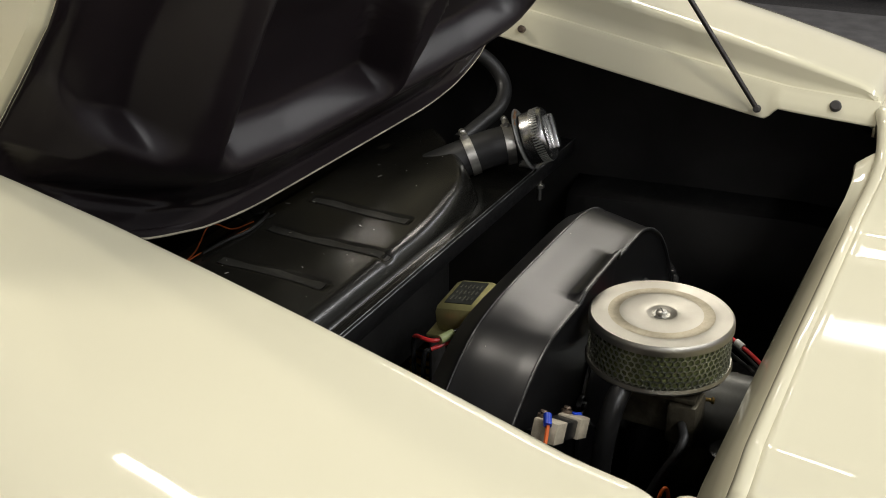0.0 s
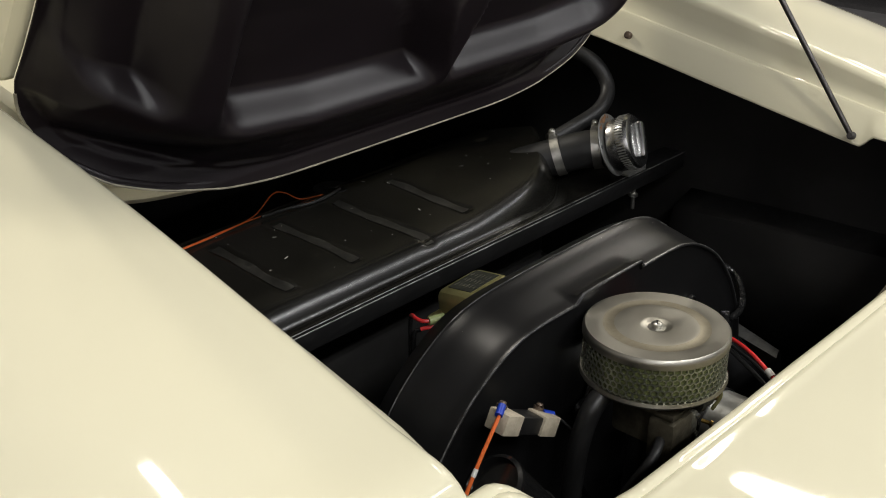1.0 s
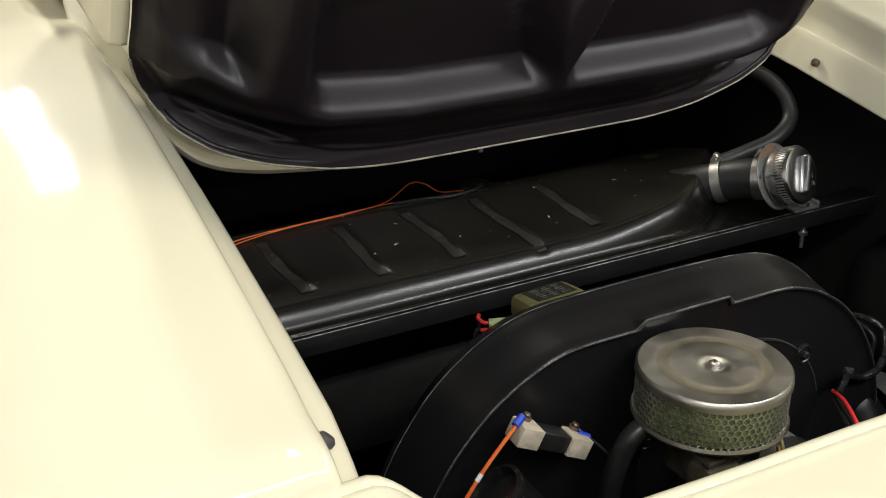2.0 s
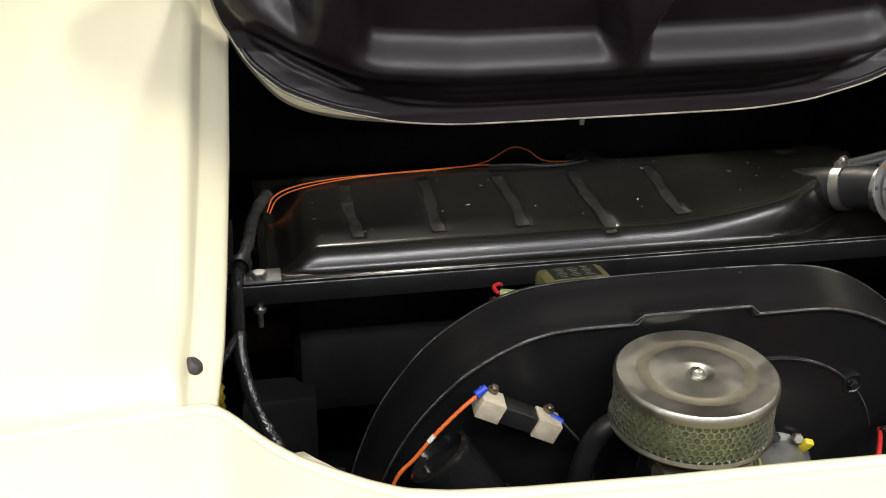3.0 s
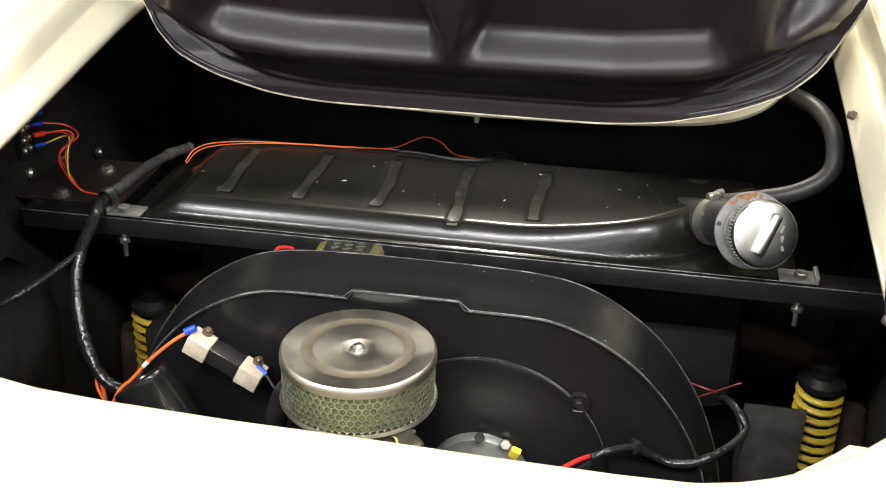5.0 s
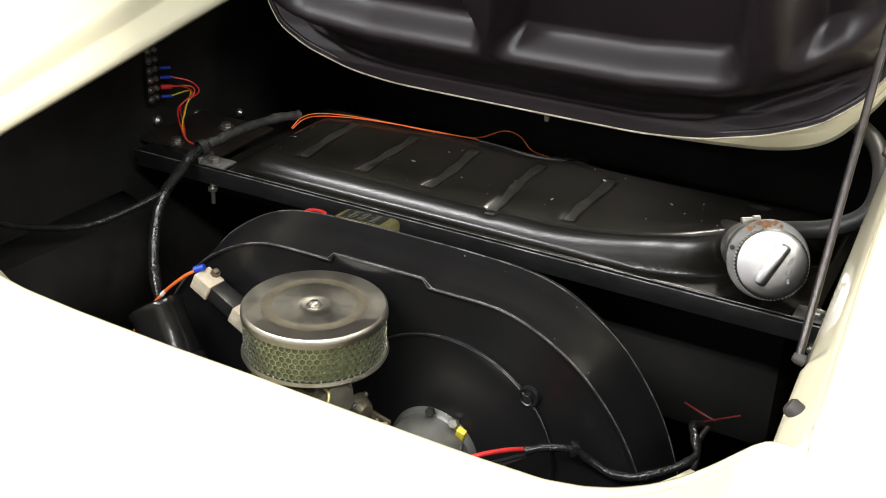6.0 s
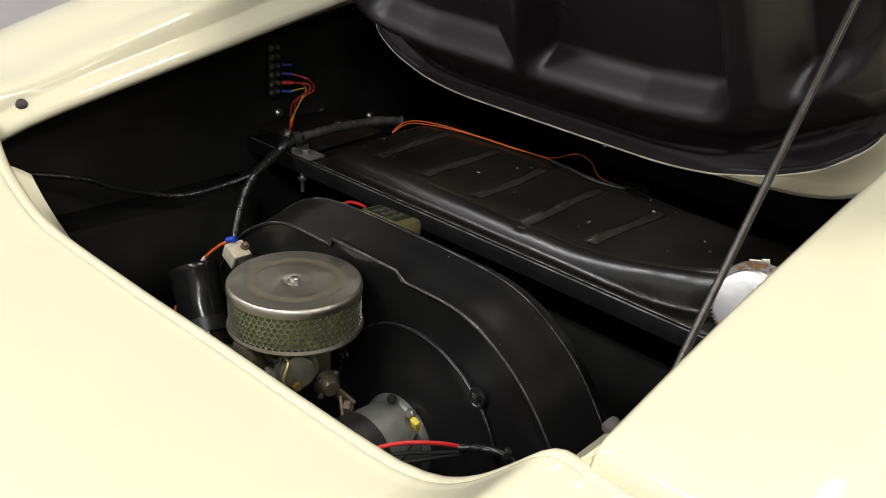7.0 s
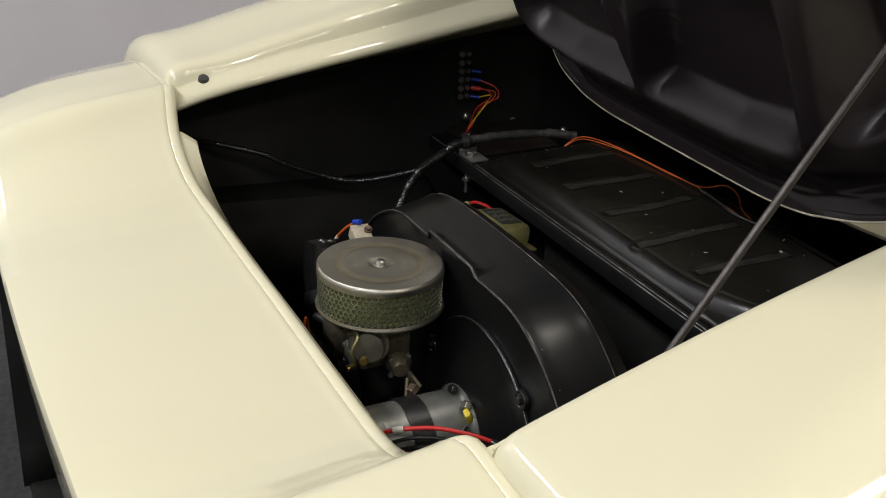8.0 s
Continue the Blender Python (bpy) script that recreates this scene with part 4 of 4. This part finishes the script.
def generator():
    o = thing("generator", "grey cylindrical generator with black strap and yellow terminal", "generator")
    c = (0.095, -0.272, 0.580)
    m = pose(*c, 90)
    part("end_plate", lathe([(0.059, 0.0), (0.060, 0.012), (0.0585, 0.022), (0.054, 0.026), (0, 0.026)], 48, m=m), GEN, o, "round grey end plate")
    part("casing", lathe([(0.0535, 0.02), (0.0535, 0.17), (0.051, 0.176), (0.048, 0.178), (0.046, 0.215), (0, 0.218)], 48, m=m), GEN, o, "scuffed grey cylinder casing")
    part("strap", lathe([(0.0548, 0.075), (0.0558, 0.075), (0.0558, 0.105), (0.0548, 0.105)], 48, m=m, cap=False), STEEL_BLACK, o, "black clamp strap")
    part("terminal_bolt", hexbolt(0.0065, 0.008, m=pose(0.125, -0.296, 0.632, 60)), ZINC, o)
    part("terminal_bolt", hexbolt(0.006, 0.008, m=pose(0.095, -0.300, 0.640, 60)), STEEL_BLACK, o)
    part("yellow_terminal", box(0.135, -0.300, 0.623, 0.012, 0.008, 0.022, bevel=0.002, m=pose(0, 0, 0, 25, 20, 0)), YELLOW_T, o, "yellow crimp terminal")
    part("wire", tube([(0.138, -0.303, 0.612), (0.142, -0.318, 0.60), (0.146, -0.35, 0.585), (0.14, -0.40, 0.57)], 0.003), RUBBER, o, "black wire")
    for k in range(2):
        part("stamped_mark", box(0, 0, 0, 0.004, 0.007, 0.0008, m=m @ pose(0, 0, 0.135 + 0.011 * k) @ pose(0, 0, 0, 0, 0, 62) @ pose(0.0537, 0, 0, 0, 90, 0)), GALV, o)
    part("pulley", lathe([(0.02, 0.225), (0.06, 0.226), (0.062, 0.232), (0.045, 0.240), (0.062, 0.248), (0.06, 0.254), (0, 0.254)], 40, m=m), STEEL_BLACK, o, "black pulley")
    part("stand", box(0.095, -0.36, 0.515, 0.08, 0.10, 0.08, bevel=0.01), ALLOY, o, "cast generator pedestal")
    return o


generator()


def resistor():
    o = thing("ballast_resistor", "beige ceramic ballast resistor with black metal body", "resistor")
    a, b = Vector((-0.236, -0.292, 0.718)), Vector((-0.175, -0.296, 0.689))
    m = Matrix.Translation((a + b) / 2) @ pose(0, 0, 0, 0, 25.5, -4)
    for sx in (-1, 1):
        e = part("end_block", box(0, 0, 0, 0.028, 0.028, 0.023, bevel=0.0012, m=m @ pose(sx * 0.034, -0.004, 0)), BEIGE, o, "beige ceramic end block")
        part("screw", lathe([(0, 0.0085), (0.0035, 0.008), (0.0045, 0.006), (0.003, 0.005), (0.003, 0.004), (0.0062, 0.004), (0.0062, 0.0)], 14, m=m @ pose(sx * 0.034, 0.006, 0.0112)), RUST, e)
    part("body", box(0, 0, 0, 0.046, 0.026, 0.0205, bevel=0.002, m=m @ pose(0, -0.0015, -0.001)), STEEL_BLACK, o)
    part("bracket", box(0, 0, 0, 0.03, 0.03, 0.004, bevel=0.001, m=m @ pose(0, 0.016, -0.012)), STEEL_BLACK, o)
    t = part("blue_terminal", tube([(-0.252, -0.300, 0.735), (-0.240, -0.295, 0.740)], 0.0045, per=1), BLUE, o, "blue crimp terminal")
    part("blue_terminal", tube([(-0.168, -0.296, 0.697), (-0.156, -0.302, 0.691)], 0.0038, per=1), BLUE, o, "blue crimp terminal")
    return o


resistor()


def wire(name, pts, r, mat, label, category="wire", group="", lumpy=0.0, sides=8, radii=None):
    o = thing(name, label, category, group)
    part("strand", tube(pts, r, sides=sides, lumpy=lumpy, radii=radii), mat, o)
    return o


w = wire("orange_wire", [(-0.251, -0.300, 0.734), (-0.268, -0.304, 0.722), (-0.294, -0.308, 0.698), (-0.318, -0.311, 0.670), (-0.340, -0.314, 0.644), (-0.36, -0.33, 0.58)], 0.0022, ORANGE, "orange wire hanging from the ballast resistor")
part("tag", tube([(-0.297, -0.3085, 0.6950), (-0.303, -0.309, 0.6880)], 0.0027, per=1), WHITE_T, w, "white wire tag")
wire("black_wire", [(-0.156, -0.302, 0.691), (-0.14, -0.31, 0.673), (-0.125, -0.315, 0.65), (-0.12, -0.32, 0.60)], 0.0016, RUBBER, "thin black wire from the resistor")

coil = thing("ignition_coil", "black cylindrical ignition coil standing at a slant", "ignition coil")
mc = along((-0.208, -0.359, 0.570), (-0.298, -0.329, 0.686))
part("can", lathe([(0, 0), (0.012, 0), (0.022, 0.012), (0.027, 0.03), (0.034, 0.09), (0.035, 0.138), (0.0365, 0.140), (0.0365, 0.147), (0.032, 0.149), (0.030, 0.140), (0, 0.138)], 36, m=mc), GLOSS, coil, "glossy black can")
part("mount_band", lathe([(0.031, 0.05), (0.033, 0.05), (0.035, 0.07), (0.033, 0.07)], 36, m=mc, cap=False), STEEL_BLACK, coil)


# ---------------------------------------------------------------- voltage regulator behind the shroud
def regulator():
    o = thing("voltage_regulator", "gold passivated voltage regulator box with a dark label", "regulator")
    m = pose(-0.100, -0.136, 0.764, -6, 0, 4)
    part("cover", box(0, 0, 0, 0.084, 0.056, 0.034, bevel=0.010, m=m), OLIVE, o)
    part("base", box(0, 0, 0, 0.094, 0.074, 0.004, bevel=0.001, m=m @ pose(0, 0, -0.019)), OLIVE, o, "gold base plate")
    lb = part("label", box(0, 0, 0, 0.058, 0.034, 0.0012, m=m @ pose(0, 0, 0.0172)), LABEL, o, "dark maker's label")
    for k in range(6):
        for q in range(3):
            part("text_bar", box(0, 0, 0, 0.012 - 0.003 * ((k + 2 * q) % 3), 0.0011, 0.0006, m=m @ pose(-0.016 + 0.0155 * q, 0.0125 - 0.005 * k, 0.0181)), LABEL_INK, lb)
    for k in range(3):
        part("terminal_tab", box(0, 0, 0, 0.004, 0.020, 0.008, bevel=0.0006, m=m @ pose(0.030 - 0.012 * k, -0.044, -0.012, 12)), OLIVE, o)
    part("foot_bracket", box(0, 0, 0, 0.05, 0.03, 0.08, bevel=0.002, m=m @ pose(0, 0.01, -0.06)), STEEL_BLACK, o)
    g = part("green_connector", tube([(-0.190, -0.143, 0.7655), (-0.172, -0.151, 0.7665)], 0.0055, per=1), GREEN_T, o, "olive green connector")
    return o


regulator()
for pts, tail, words in (([(-0.187, -0.144, 0.7655), (-0.194, -0.137, 0.7650), (-0.194, -0.125, 0.7650), (-0.186, -0.113, 0.7610), (-0.181, -0.106, 0.756)], [(-0.181, -0.106, 0.756), (-0.180, -0.104, 0.74), (-0.182, -0.106, 0.70)], "red wire plugged into the regulator"),
                         ([(-0.176, -0.152, 0.760), (-0.186, -0.145, 0.7575), (-0.195, -0.135, 0.754)], [(-0.195, -0.135, 0.754), (-0.199, -0.128, 0.745), (-0.195, -0.124, 0.69)], "second red wire below the regulator")):
    w = wire("red_wire", pts, 0.0024, RED, words)
    part("sleeve", tube(tail, 0.0028), TAPE, w, "black taped sleeve")
wire("black_wire", [(-0.174, -0.150, 0.7665), (-0.156, -0.158, 0.766), (-0.134, -0.166, 0.766)], 0.0042, TAPE, "short taped black wire at the regulator")

# ---------------------------------------------------------------- wiring looms
loom = thing("wiring_loom", "black taped wiring loom strapped to the tank crossbar", "wiring loom")
part("sleeve", tube([(-0.484, 0.012, 0.752), (-0.474, 0.06, 0.757), (-0.468, 0.115, 0.757), (-0.456, 0.17, 0.756), (-0.445, 0.210, 0.750)], 0.0080, sides=12, lumpy=0.3), CLOTH_TAPE, loom, "grey cloth-taped sleeve")
part("trunk", tube([(-0.482, 0.018, 0.752), (-0.490, -0.01, 0.745), (-0.493, -0.035, 0.728), (-0.493, -0.08, 0.704)], 0.0085, sides=12, lumpy=0.2), TAPE, loom)
part("strap", lathe([(0.012, -0.006), (0.0135, -0.006), (0.0135, 0.006), (0.012, 0.006)], 20, m=along((-0.486, 0.006, 0.750), (-0.47, 0.06, 0.757)), cap=False), RUBBER, loom, "rubber strap")
part("lower_branch", tube([(-0.493, -0.075, 0.706), (-0.492, -0.10, 0.675), (-0.478, -0.13, 0.625), (-0.450, -0.158, 0.578), (-0.42, -0.17, 0.555), (-0.38, -0.17, 0.55)], 0.0085, sides=12, lumpy=0.2), TAPE, loom)
part("side_branch", tube([(-0.493, -0.078, 0.705), (-0.512, -0.115, 0.692), (-0.533, -0.155, 0.681), (-0.550, -0.192, 0.678), (-0.562, -0.235, 0.689), (-0.571, -0.29, 0.711), (-0.580, -0.334, 0.734), (-0.60, -0.40, 0.752), (-0.64, -0.44, 0.752)], 0.0048, sides=10, lumpy=0.25), TAPE, loom)
part("orange_tail", tube([(-0.448, -0.160, 0.577), (-0.437, -0.168, 0.555), (-0.432, -0.172, 0.52)], 0.0028), ORANGE, loom, "orange wire end")
part("orange_tail", tube([(-0.446, -0.158, 0.574), (-0.443, -0.170, 0.55), (-0.425, -0.176, 0.52)], 0.0022), ORANGE, loom, "orange wire end")

wire("tank_wire", [(-0.446, 0.190, 0.7340), (-0.435, 0.206, 0.7500), (-0.405, 0.214, 0.7600), (-0.35, 0.229, 0.7615), (-0.28, 0.236, 0.7615), (-0.20, 0.242, 0.7615), (-0.13, 0.248, 0.7635), (-0.085, 0.258, 0.7810), (-0.058, 0.262, 0.7750), (-0.035, 0.254, 0.7605), (0.0, 0.244, 0.7595)], 0.0010, ORANGE, "orange wire lying along the top of the fuel tank")
wire("tank_wire", [(-0.443, 0.187, 0.7330), (-0.430, 0.203, 0.7480), (-0.40, 0.209, 0.7580), (-0.34, 0.224, 0.7615), (-0.27, 0.233, 0.7625), (-0.21, 0.238, 0.7615), (-0.15, 0.243, 0.7625), (-0.11, 0.242, 0.7630), (-0.06, 0.238, 0.7615), (-0.02, 0.236, 0.7595)], 0.0009, ORANGE, "second orange wire along the fuel tank")
wire("tank_wire", [(-0.12, 0.241, 0.7625), (-0.075, 0.238, 0.7620), (-0.035, 0.232, 0.7605), (0.0, 0.234, 0.7605), (0.03, 0.240, 0.7615)], 0.0024, RUBBER, "black wire at the fuel sender")


def terminal_block():
    o = thing("terminal_block", "row of screw terminals on the black inner wall", "terminal block")
    part("base", box(-0.6515, 0.082, 0.818, 0.010, 0.022, 0.105, bevel=0.002), STEEL_BLACK, o)
    for k in range(6):
        z = 0.778 + 0.0165 * k
        part("screw", lathe([(0, 0.006), (0.004, 0.0055), (0.006, 0.003), (0.006, 0)], 12, m=pose(-0.6465, 0.076, z, 0, 90, 0)), ZINC, o)
        part("screw", lathe([(0, 0.006), (0.0035, 0.0055), (0.005, 0.003), (0.005, 0)], 12, m=pose(-0.6465, 0.090, z, 0, 90, 0)), ZINC, o)
    for k, mt in ((0, BLUE), (1, RED), (2, BLUE), (3, BLUE)):
        z = 0.779 + 0.0165 * k
        part("crimp", tube([(-0.640, 0.095, z), (-0.630, 0.110, z - 0.001)], 0.0042 if mt is RED else 0.003, per=1), mt, o, "crimp terminal")
    return o


terminal_block()
for k, (mt, nm, dy, z0) in enumerate(((YELLOW_T, "yellow", 0.0, 0.779), (ORANGE, "orange", 0.006, 0.795), (RED, "red", -0.004, 0.797), (RED, "dark red", 0.010, 0.812))):
    wire("terminal_wire", [(-0.630, 0.108, z0), (-0.604, 0.118 + dy, lerp(z0, 0.797, 0.6)), (-0.592 + 0.003 * k, 0.112 + dy, 0.790), (-0.588 - 0.006 * k, 0.092 + dy, 0.768), (-0.572, 0.062 + dy * 0.5, 0.748), (-0.540, 0.035, 0.742), (-0.500, 0.016, 0.747)], 0.0013, mt, nm + " wire looping from the terminal block")
for y, z, x in ((0.098, 0.733, -0.6545), (0.202, 0.711, -0.656), (0.324, 0.679, -0.657)):
    b = thing("panel_bolt", "small zinc bolt in the black inner wall", "bolt", "panel bolts")
    part("head", lathe([(0, 0.006), (0.005, 0.006), (0.007, 0.003), (0.009, 0.001), (0.009, -0.004)], 16, m=pose(x, y, z, 0, 90, 0)), ZINC, b)

shelf = thing("tank_shelf", "dark brown steel shelf beside the tank with two bolts", "shelf")
part("plate", box(-0.575, 0.13, 0.715, 0.16, 0.16, 0.006, bevel=0.002), DARK_BROWN, shelf)
for x, y in ((-0.565, 0.166), (-0.590, 0.066)):
    part("bolt", hexbolt(0.009, 0.007, lathe([(0.014, 0), (0.014, 0.002), (0.008, 0.003)], 16, m=pose(x, y, 0.718)), pose(x, y, 0.720)), ZINC, shelf)

# right-hand loom in front of the shroud
rl = thing("generator_loom", "taped black cable with red end running to the generator", "wiring loom")
part("red_cable", tube([(0.130, -0.475, 0.615), (0.150, -0.430, 0.640), (0.178, -0.378, 0.652), (0.205, -0.335, 0.648), (0.226, -0.300, 0.636)], 0.0028), RED, rl, "red cable")
part("cable_tag", tube([(0.158, -0.415, 0.645), (0.164, -0.404, 0.648)], 0.0046, per=1), WHITE_T, rl, "pale cable tag")
part("taped_cable", tube([(0.222, -0.312, 0.640), (0.245, -0.300, 0.645), (0.270, -0.284, 0.641), (0.290, -0.2755, 0.627), (0.312, -0.2745, 0.619), (0.338, -0.273, 0.622), (0.362, -0.262, 0.630), (0.384, -0.244, 0.638), (0.395, -0.226, 0.646), (0.385, -0.206, 0.655), (0.376, -0.18, 0.650), (0.375, -0.13, 0.62)], 0.0050, sides=10, lumpy=0.35), TAPE, rl, "black taped cable")
part("cable_clip", box(0, 0, 0, 0.009, 0.014, 0.015, bevel=0.002, m=pose(0.270, -0.283, 0.642, 0, 15, 35)), TAPE, rl, "black tape knot")
part("black_cable", tube([(0.222, -0.308, 0.630), (0.20, -0.345, 0.628), (0.175, -0.39, 0.625), (0.15, -0.44, 0.61), (0.13, -0.48, 0.59)], 0.003), RUBBER, rl)
part("black_cable", tube([(0.228, -0.300, 0.632), (0.205, -0.338, 0.636), (0.182, -0.376, 0.640), (0.165, -0.41, 0.634), (0.15, -0.45, 0.615)], 0.0024), RUBBER, rl)
part("loop_cable", tube([(0.385, -0.14, 0.625), (0.388, -0.19, 0.640), (0.394, -0.215, 0.628), (0.390, -0.220, 0.605), (0.392, -0.215, 0.57)], 0.0034), RUBBER, rl)
wire("side_wire", [(0.33, -0.04, 0.585), (0.36, -0.05, 0.582), (0.375, -0.05, 0.578)], 0.0016, DARK_RED, "thin dark red wire beside the shroud")
wire("side_wire", [(0.35, -0.05, 0.566), (0.38, -0.05, 0.583), (0.405, -0.05, 0.597)], 0.0014, DARK_RED, "thin dark red wire beside the shroud")
wire("distributor_wire", [(-0.175, -0.40, 0.60), (-0.172, -0.405, 0.63), (-0.166, -0.41, 0.632), (-0.16, -0.415, 0.60)], 0.0022, ORANGE, "orange wire near the carburettor")

# filler breather hose
wire("breather_hose", [(0.36, 0.36, 0.885), (0.41, 0.29, 0.897), (0.448, 0.225, 0.903), (0.477, 0.165, 0.903), (0.494, 0.115, 0.883), (0.490, 0.082, 0.848), (0.452, 0.070, 0.822), (0.400, 0.085, 0.800), (0.36, 0.10, 0.785)], 0.012, RUBBER, "black rubber breather hose curving to the filler neck", "hose", sides=18)


# ---------------------------------------------------------------- coil-over shock absorbers
def shock():
    o = thing("shock_absorber", "yellow coil spring on a black shock absorber", "shock absorber", "shock absorbers")
    n = 26
    pts = []
    for i in range(n * 12 + 1):
        a = 6.283185 * i / 12
        pts.append((0.034 * math.cos(a), 0.034 * math.sin(a), -0.0182 * i / 12))
    bm = bmesh.new()
    rings = []
    for i, p in enumerate(pts):
        a = 6.283185 * i / 12
        out = Vector((math.cos(a), math.sin(a), 0))
        rings.append([bm.verts.new(Vector(p) + 0.0055 * (math.cos(q) * out + math.sin(q) * Vector((0, 0, 1)))) for q in [k * 1.0472 for k in range(6)]])
    for u, v in zip(rings, rings[1:]):
        for k in range(6):
            j = (k + 1) % 6
            bm.faces.new((u[k], u[j], v[j], v[k]))
    part("spring", bm, YELLOW, o, "yellow painted coil spring")
    part("damper", lathe([(0.024, -0.30), (0.024, 0.0), (0.010, 0.005), (0.010, 0.05)], 24), STEEL_BLACK, o, "black damper tube")
    part("top_cup", lathe([(0.037, 0.002), (0.038, 0.005), (0.037, 0.012), (0.022, 0.020), (0.022, 0.04), (0.0, 0.044)], 28), STEEL_BLACK, o, "black top mount")
    return o


sh = shock()
sh.location = (-0.567, 0.279, 0.412)
copy_thing(sh, pose(0.569, 0.268, 0.412))
for sd in (-1, 1):
    ax = thing("suspension_arm", "rusty brown suspension bracket in the dark bay", "suspension", "suspension arms")
    part("post", lathe([(0.028, 0), (0.030, 0.01), (0.026, 0.12), (0.022, 0.14), (0, 0.142)], 20, m=pose(sd * 0.64, 0.34, 0.19)), BROWN, ax)
    part("link", tube([(sd * 0.60, 0.36, 0.40), (sd * 0.47, 0.34, 0.445), (sd * 0.36, 0.33, 0.45)], 0.024, sides=14), BROWN, ax)
    if sd > 0:
        part("plate", box(0.494, 0.20, 0.32, 0.095, 0.006, 0.17, bevel=0.001), DULL, ax, "grey steel plate")

# engine block below the shroud
eng = thing("engine_block", "dark air-cooled engine under black tinware", "engine")
part("tinware", box(0, -0.36, 0.475, 0.80, 0.34, 0.012, bevel=0.004), STEEL_BLACK, eng, "black sheet metal tinware")
part("crankcase", box(0, -0.32, 0.33, 0.36, 0.36, 0.27, bevel=0.03), STEEL_BLACK, eng)
part("cylinder_cover", sheet([[(lerp(0.425, 0.475, t), lerp(-0.30, -0.14, t), 0.512), (lerp(0.440, 0.492, t), lerp(-0.295, -0.145, t), 0.514), (lerp(0.470, 0.522, t), lerp(-0.285, -0.155, t), 0.500), (lerp(0.490, 0.540, t), lerp(-0.28, -0.16, t), 0.478), (lerp(0.495, 0.545, t), lerp(-0.28, -0.16, t), 0.40)] for t in [k / 12 for k in range(13)]]), GALV, eng, "dusty sheet metal cylinder cover")
part("cylinder_cover", sheet([[(lerp(-0.500, -0.395, t), 0.105, 0.36), (lerp(-0.500, -0.395, t), 0.100, 0.468), (lerp(-0.498, -0.395, t), 0.104, 0.478), (lerp(-0.495, -0.395, t), 0.125, 0.482), (lerp(-0.490, -0.395, t), 0.175, 0.470)] for t in [k / 8 for k in range(9)]]), TUB, eng, "dull black sheet metal cover")
part("oil_filler", lathe([(0.022, 0), (0.022, 0.08), (0.026, 0.085), (0.026, 0.10), (0, 0.104)], 24, m=pose(0.02, -0.44, 0.475)), STEEL_BLACK, eng, "black oil filler")

# rubber stops and fixings on the gutter flanges
for x, y, z, sd in ((-0.5285, -0.447, 0.8905, -1), (0.517, -0.441, 0.874, 1)):
    st = thing("rubber_stop", "black rubber lid stop on the cream gutter", "rubber stop", "lid stops")
    part("button", lathe([(0, 0.008), (0.006, 0.008), (0.0085, 0.005), (0.0085, -0.004)], 20, m=pose(x, y, z, 0, 40 if sd < 0 else -58, 0)), STOP, st)
rv = thing("screw", "small dark screw in the cream gutter flange", "screw")
part("head", lathe([(0, 0.005), (0.004, 0.005), (0.006, 0.003), (0.006, -0.004)], 16, m=pose(0.499, 0.056, 0.938, 0, -68, 0)), RUST, rv)


# ---------------------------------------------------------------- beyond the car
def far_car():
    o = thing("parked_car", "dark blue parked car beyond, only its sill in view", "car")
    rows = []
    for i in range(25):
        y = -1.6 + 0.2 * i
        k = abs(i - 12) / 12
        x0 = 4.98 + 0.25 * k ** 3
        rows.append([(x0 + 0.10, y, 0.18), (x0 + 0.03, y, 0.22), (x0, y, 0.30), (x0 - 0.02, y, 0.45), (x0, y, 0.60), (x0 + 0.06, y, 0.72), (x0 + 0.25, y, 0.80), (x0 + 0.6, y, 0.86), (x0 + 1.2, y, 0.86)])
    thick(part("body", sheet(rows), DARKBLUE, o), 0.01, 1)
    for y in (-0.8, 2.4):
        part("wheel", lathe([(0, 0.08), (0.18, 0.08), (0.28, 0.09), (0.31, 0.05), (0.31, -0.05), (0.28, -0.09), (0, -0.09)], 32, m=pose(5.12, y, 0.31, 0, 90, 0)), TYRE, o)
    return o


far_car()
structure("floor_mat", box(4.1, 1.2, 0.004, 1.5, 5.0, 0.008), GREYPAD, "plain grey floor mat beside the parked car", "mat")
